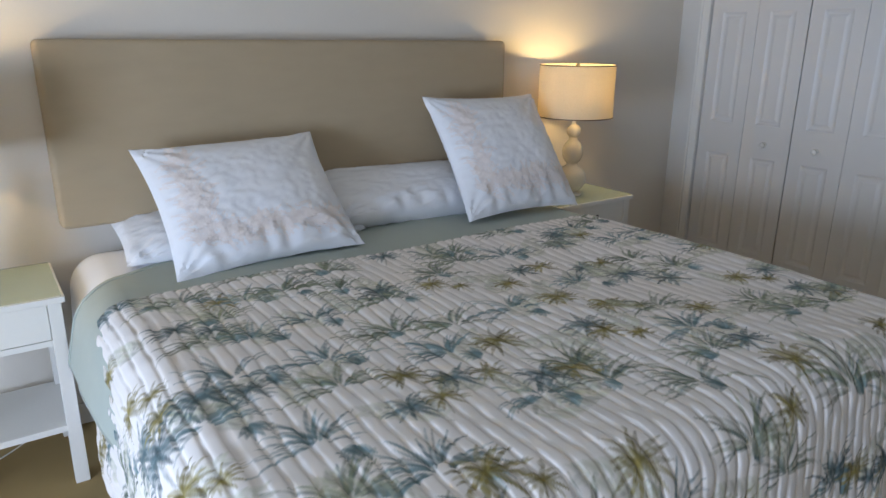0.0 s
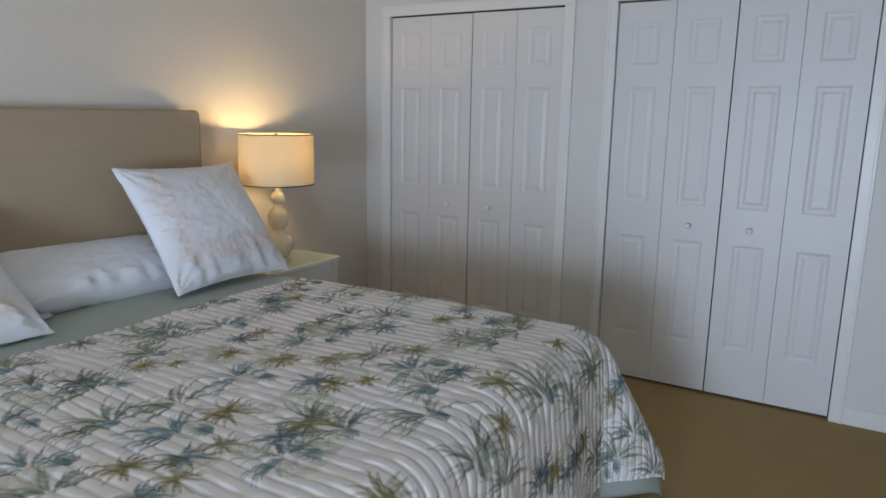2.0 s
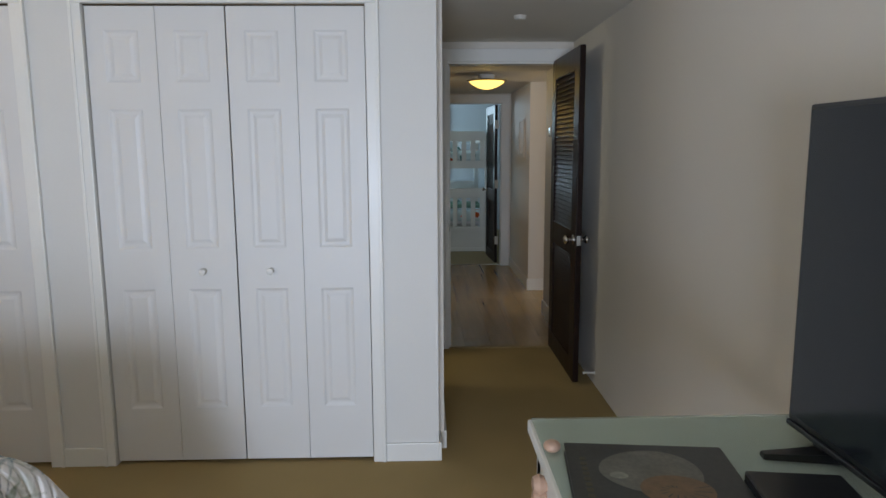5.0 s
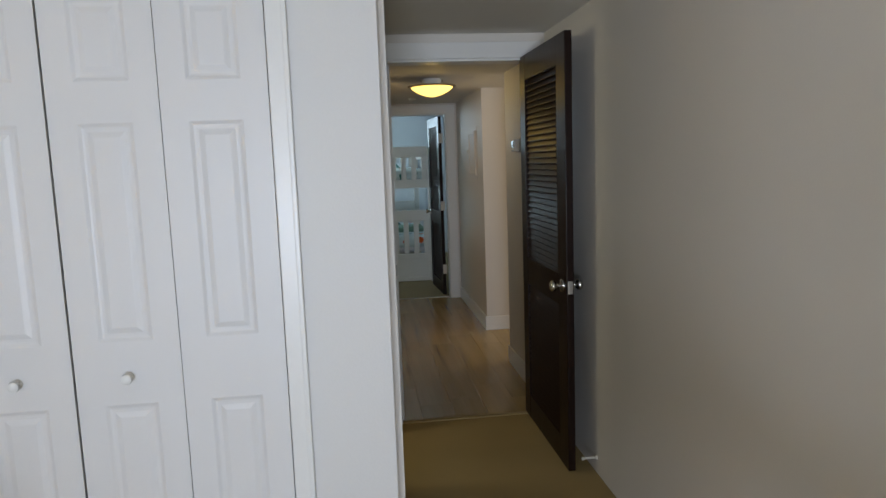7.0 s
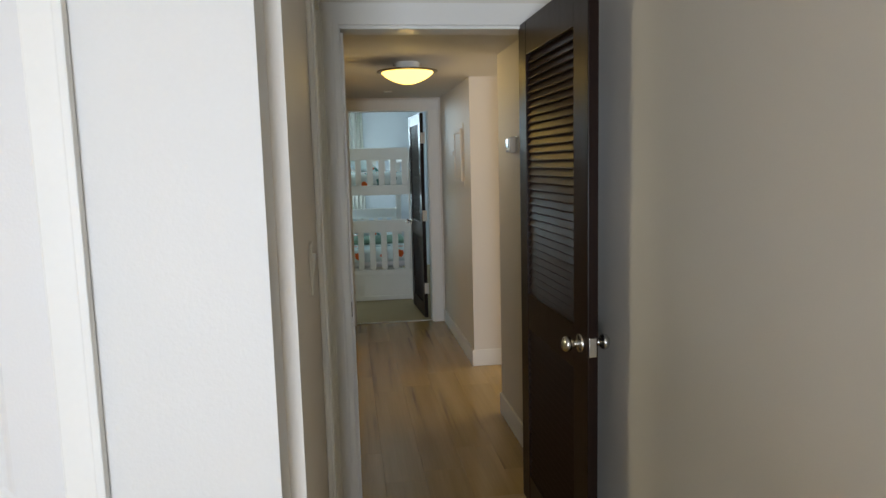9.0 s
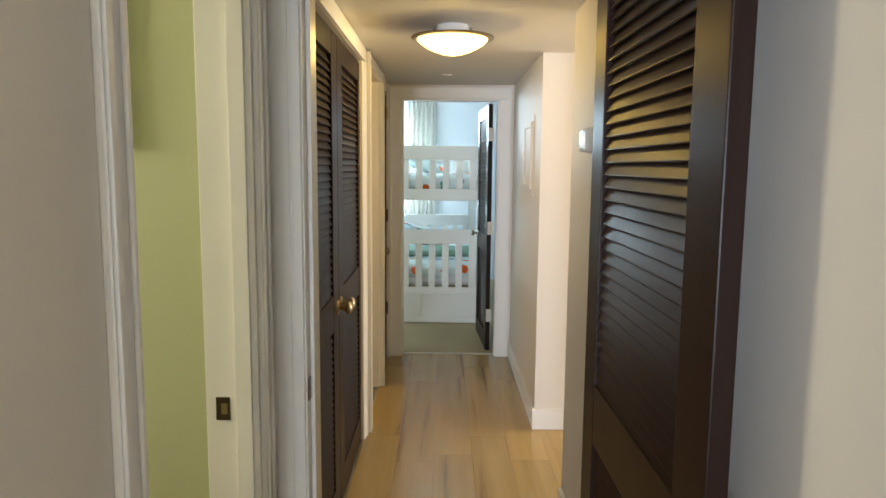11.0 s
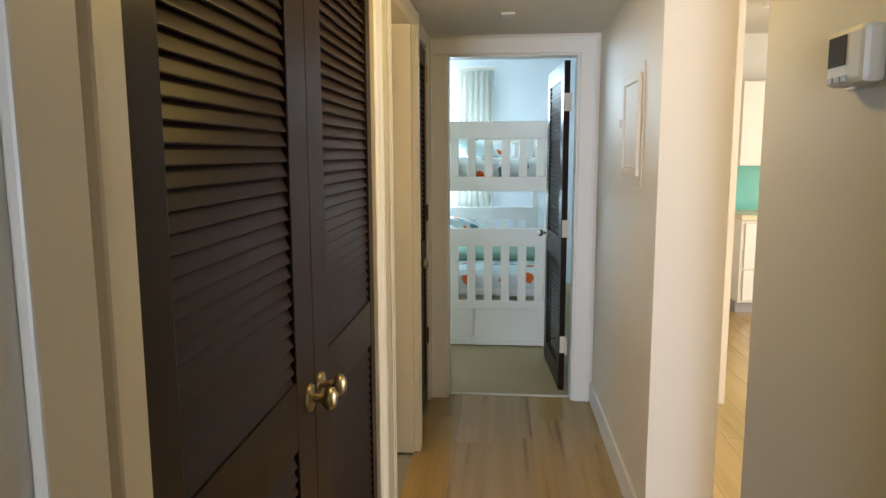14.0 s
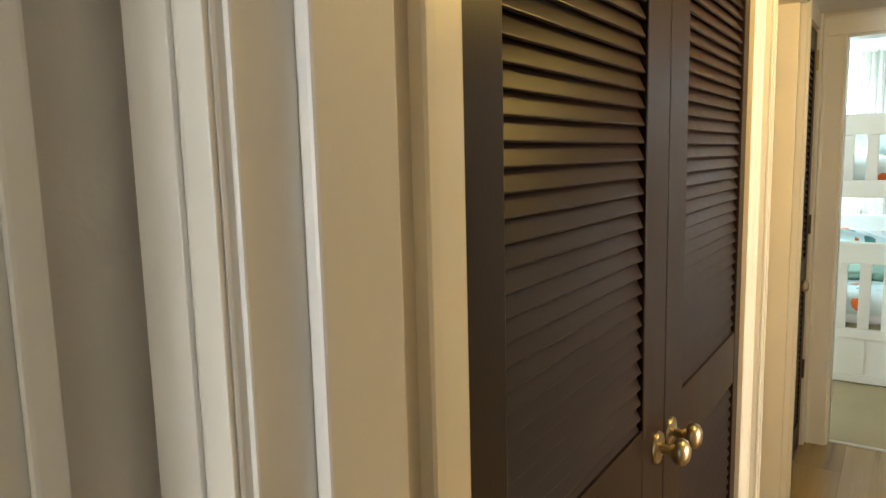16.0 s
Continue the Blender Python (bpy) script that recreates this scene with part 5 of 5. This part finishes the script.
for z in (0.36, 1.18):
    mt = thing("bunk_mattress", pose(0, 0, 0), "bunk mattress under a printed quilt", "mattress")
    part("mattress", slab_rounded(UX0 + 0.08, UX1 - 0.02, UY0 + 0.07, UY1 - 0.08, z, z + 0.14, 0.04, 3), COTTON, mt)
    part("bed_cover", slab_rounded(UX0 + 0.065, UX1 - 0.01, UY0 + 0.06, UY1 - 0.07, z + 0.05, z + 0.20, 0.05, 4), REEF, mt, "aqua cotton cover with coral and fish print", True)
    pw = pillow("bunk_pillow", pose(12.75, -0.48, z + 0.31, 0, -22, 90), 0.66, 0.44, 0.17, 20 + z * 10, "aqua printed pillow on the bunk", wr=0.006)
    pw.children[0].data.materials.clear()
    pw.children[0].data.materials.append(REEF)
cv = thing("throw_blanket", pose(0, 0, 0), "folded green printed blanket on the lower bunk", "blanket")
part("fold", slab_rounded(11.7, 12.2, UY0 + 0.075, UY1 - 0.085, 0.562, 0.62, 0.025, 3), LEAFG, cv, smooth=True)

ct = thing("curtain", pose(13.60, -0.425, 0), "cream pleated curtain beside the bunk room window", "curtain")
bm = bmesh.new()
rows = []
for i in range(81):
    s = i / 80
    rows.append([bm.verts.new((0.022 * math.sin(s * 44) * (1 - 0.15 * j) + 0.006 * math.sin(s * 91), -0.195 + 0.39 * s * (1 + 0.02 * j), 2.285 - j * 0.53)) for j in range(4)])
for a, b in zip(rows, rows[1:]):
    for j in range(3):
        bm.faces.new([a[j], b[j], b[j + 1], a[j + 1]])
bmesh.ops.solidify(bm, geom=list(bm.faces), thickness=0.004)
part("pleated_cloth", bm, CURTAIN, ct, smooth=True)
part("header_tape", boxes((-0.014, 0.014, -0.196, 0.200, 2.268, 2.292), bevel=0.004), CURTAIN, ct, "gathered cream header tape")
rod = part("curtain_rod", lathe([(0.012, -0.22), (0.02, -0.215), (0.02, -0.20), (0.011, -0.195), (0.011, 1.5)], 16), WHITE, ct, "white curtain rod")
rod.matrix_local = pose(0, 0, 2.305, -90, 0, 0)
for k in range(6):
    rg = part("ring", lathe([(0.017, -0.005), (0.02, 0), (0.017, 0.005)], 16), WHITE, ct)
    rg.matrix_local = pose(0, -0.18 + k * 0.07, 2.305, -90, 0, 0)

# ---------------------------------------------------------------- kitchen
def base_unit(y1, y0, label):
    e = thing("base_cabinet", pose(0, 0, 0), label, "cabinet", "kitchen base cabinets")
    part("body", boxes((KX + 0.022, KX + 0.6, y0, y1, 0.10, 0.835)), WHITE, e)
    part("toe_kick", boxes((KX + 0.08, KX + 0.6, y0, y1, 0, 0.10)), GREY, e, "grey recessed plinth")
    for z0, z1 in ((0.12, 0.395), (0.41, 0.805)):
        f = part("drawer_front", boxes((KX, KX + 0.022, y0 + 0.012, y1 - 0.03, z0, z1), bevel=0.002), WHITE, e)
        part("handle", boxes((KX - 0.023, KX - 0.011, y0 + 0.12, y1 - 0.22, z1 - 0.035, z1 - 0.022), (KX - 0.011, KX + 0.001, y0 + 0.13, y0 + 0.145, z1 - 0.033, z1 - 0.024), bevel=0.002), CHROME, f, "steel bar handle")
    return e


def wall_unit(y1, y0):
    e = thing("wall_cabinet", pose(0, 0, 0), "white flat-fronted kitchen wall cabinet", "cabinet", "kitchen wall cabinets")
    part("body", boxes((KX + 0.18, KX + 0.6, y0, y1, 1.30, 2.03)), WHITE, e)
    ym = (y0 + y1) / 2
    for a, b, hy in ((y0 + 0.002, ym - 0.002, ym - 0.04), (ym + 0.002, y1 - 0.002, ym + 0.03)):
        f = part("door", boxes((KX + 0.16, KX + 0.18, a, b, 1.305, 2.025), bevel=0.002), WHITE, e)
        part("handle", boxes((KX + 0.135, KX + 0.145, hy, hy + 0.01, 1.34, 1.46), (KX + 0.145, KX + 0.16, hy, hy + 0.01, 1.345, 1.353), (KX + 0.145, KX + 0.16, hy, hy + 0.01, 1.447, 1.455)), CHROME, f, "steel bar handle")
    return e


base_unit(KY, KY - 0.6, "white flat-fronted kitchen base cabinet with drawers")
base_unit(KY - 0.6, KY - 1.2, "white flat-fronted kitchen base cabinet with drawers")
wall_unit(KY, KY - 0.53)
wall_unit(KY - 0.53, KY - 1.06)
tagged(part("worktop", boxes((KX - 0.018, KX + 0.6, KY - 1.21, KY + 0.015, 0.835, 0.878), bevel=0.004), COUNTER), "cream laminate worktop on the base cabinets", "worktop")
tagged(part("backsplash", boxes((KX + 0.594, KX + 0.61, KY - 1.21, KY + 0.015, 0.879, 1.30)), TEAL), "plain turquoise glass backsplash", "backsplash", "", "structure")
tagged(part("wall_outlet", boxes((KX + 0.584, KX + 0.593, KY - 0.115, KY - 0.045, 1.03, 1.14), bevel=0.002), PLASTIC), "white outlet on the turquoise backsplash", "outlet")
kl = thing("kitchen_light", pose(11.4, -2.74, HK), "flat white square kitchen ceiling light", "ceiling light")
part("housing", boxes((-0.16, 0.16, -0.20, 0.16, -0.05, 0), bevel=0.004), WHITE, kl)
part("ring", lathe([(0.09, -0.05), (0.09, -0.07), (0.07, -0.085), (0.0, -0.085)], 32), PLASTIC, kl, smooth=True)

# ---------------------------------------------------------------- air grille above the passage
gr = thing("air_grille", pose(XE, -0.69, 2.315, 0, 0, -90), "white framed air return grille above the passage", "vent")
part("frame", boxes((-0.165, -0.145, -0.008, 0, -0.10, 0.10), (0.145, 0.165, -0.008, 0, -0.10, 0.10), (-0.145, 0.145, -0.008, 0, 0.08, 0.10), (-0.145, 0.145, -0.008, 0, -0.10, -0.08), bevel=0.002), PAINT2, gr)
# black sheet paints the shade between the slats; the wall behind is solid
part("backing", boxes((-0.145, 0.145, -0.0015, -0.0005, -0.08, 0.08)), BLACK, gr, "black sheet standing in for the shade behind the slats")
_sl = data_of("slat", boxes((-0.003, 0.003, -0.006, -0.0015, -0.08, 0.08)), PAINT2)
for k in range(19):
    shared("slat", _sl, gr, (-0.135 + k * 0.015, 0, 0))
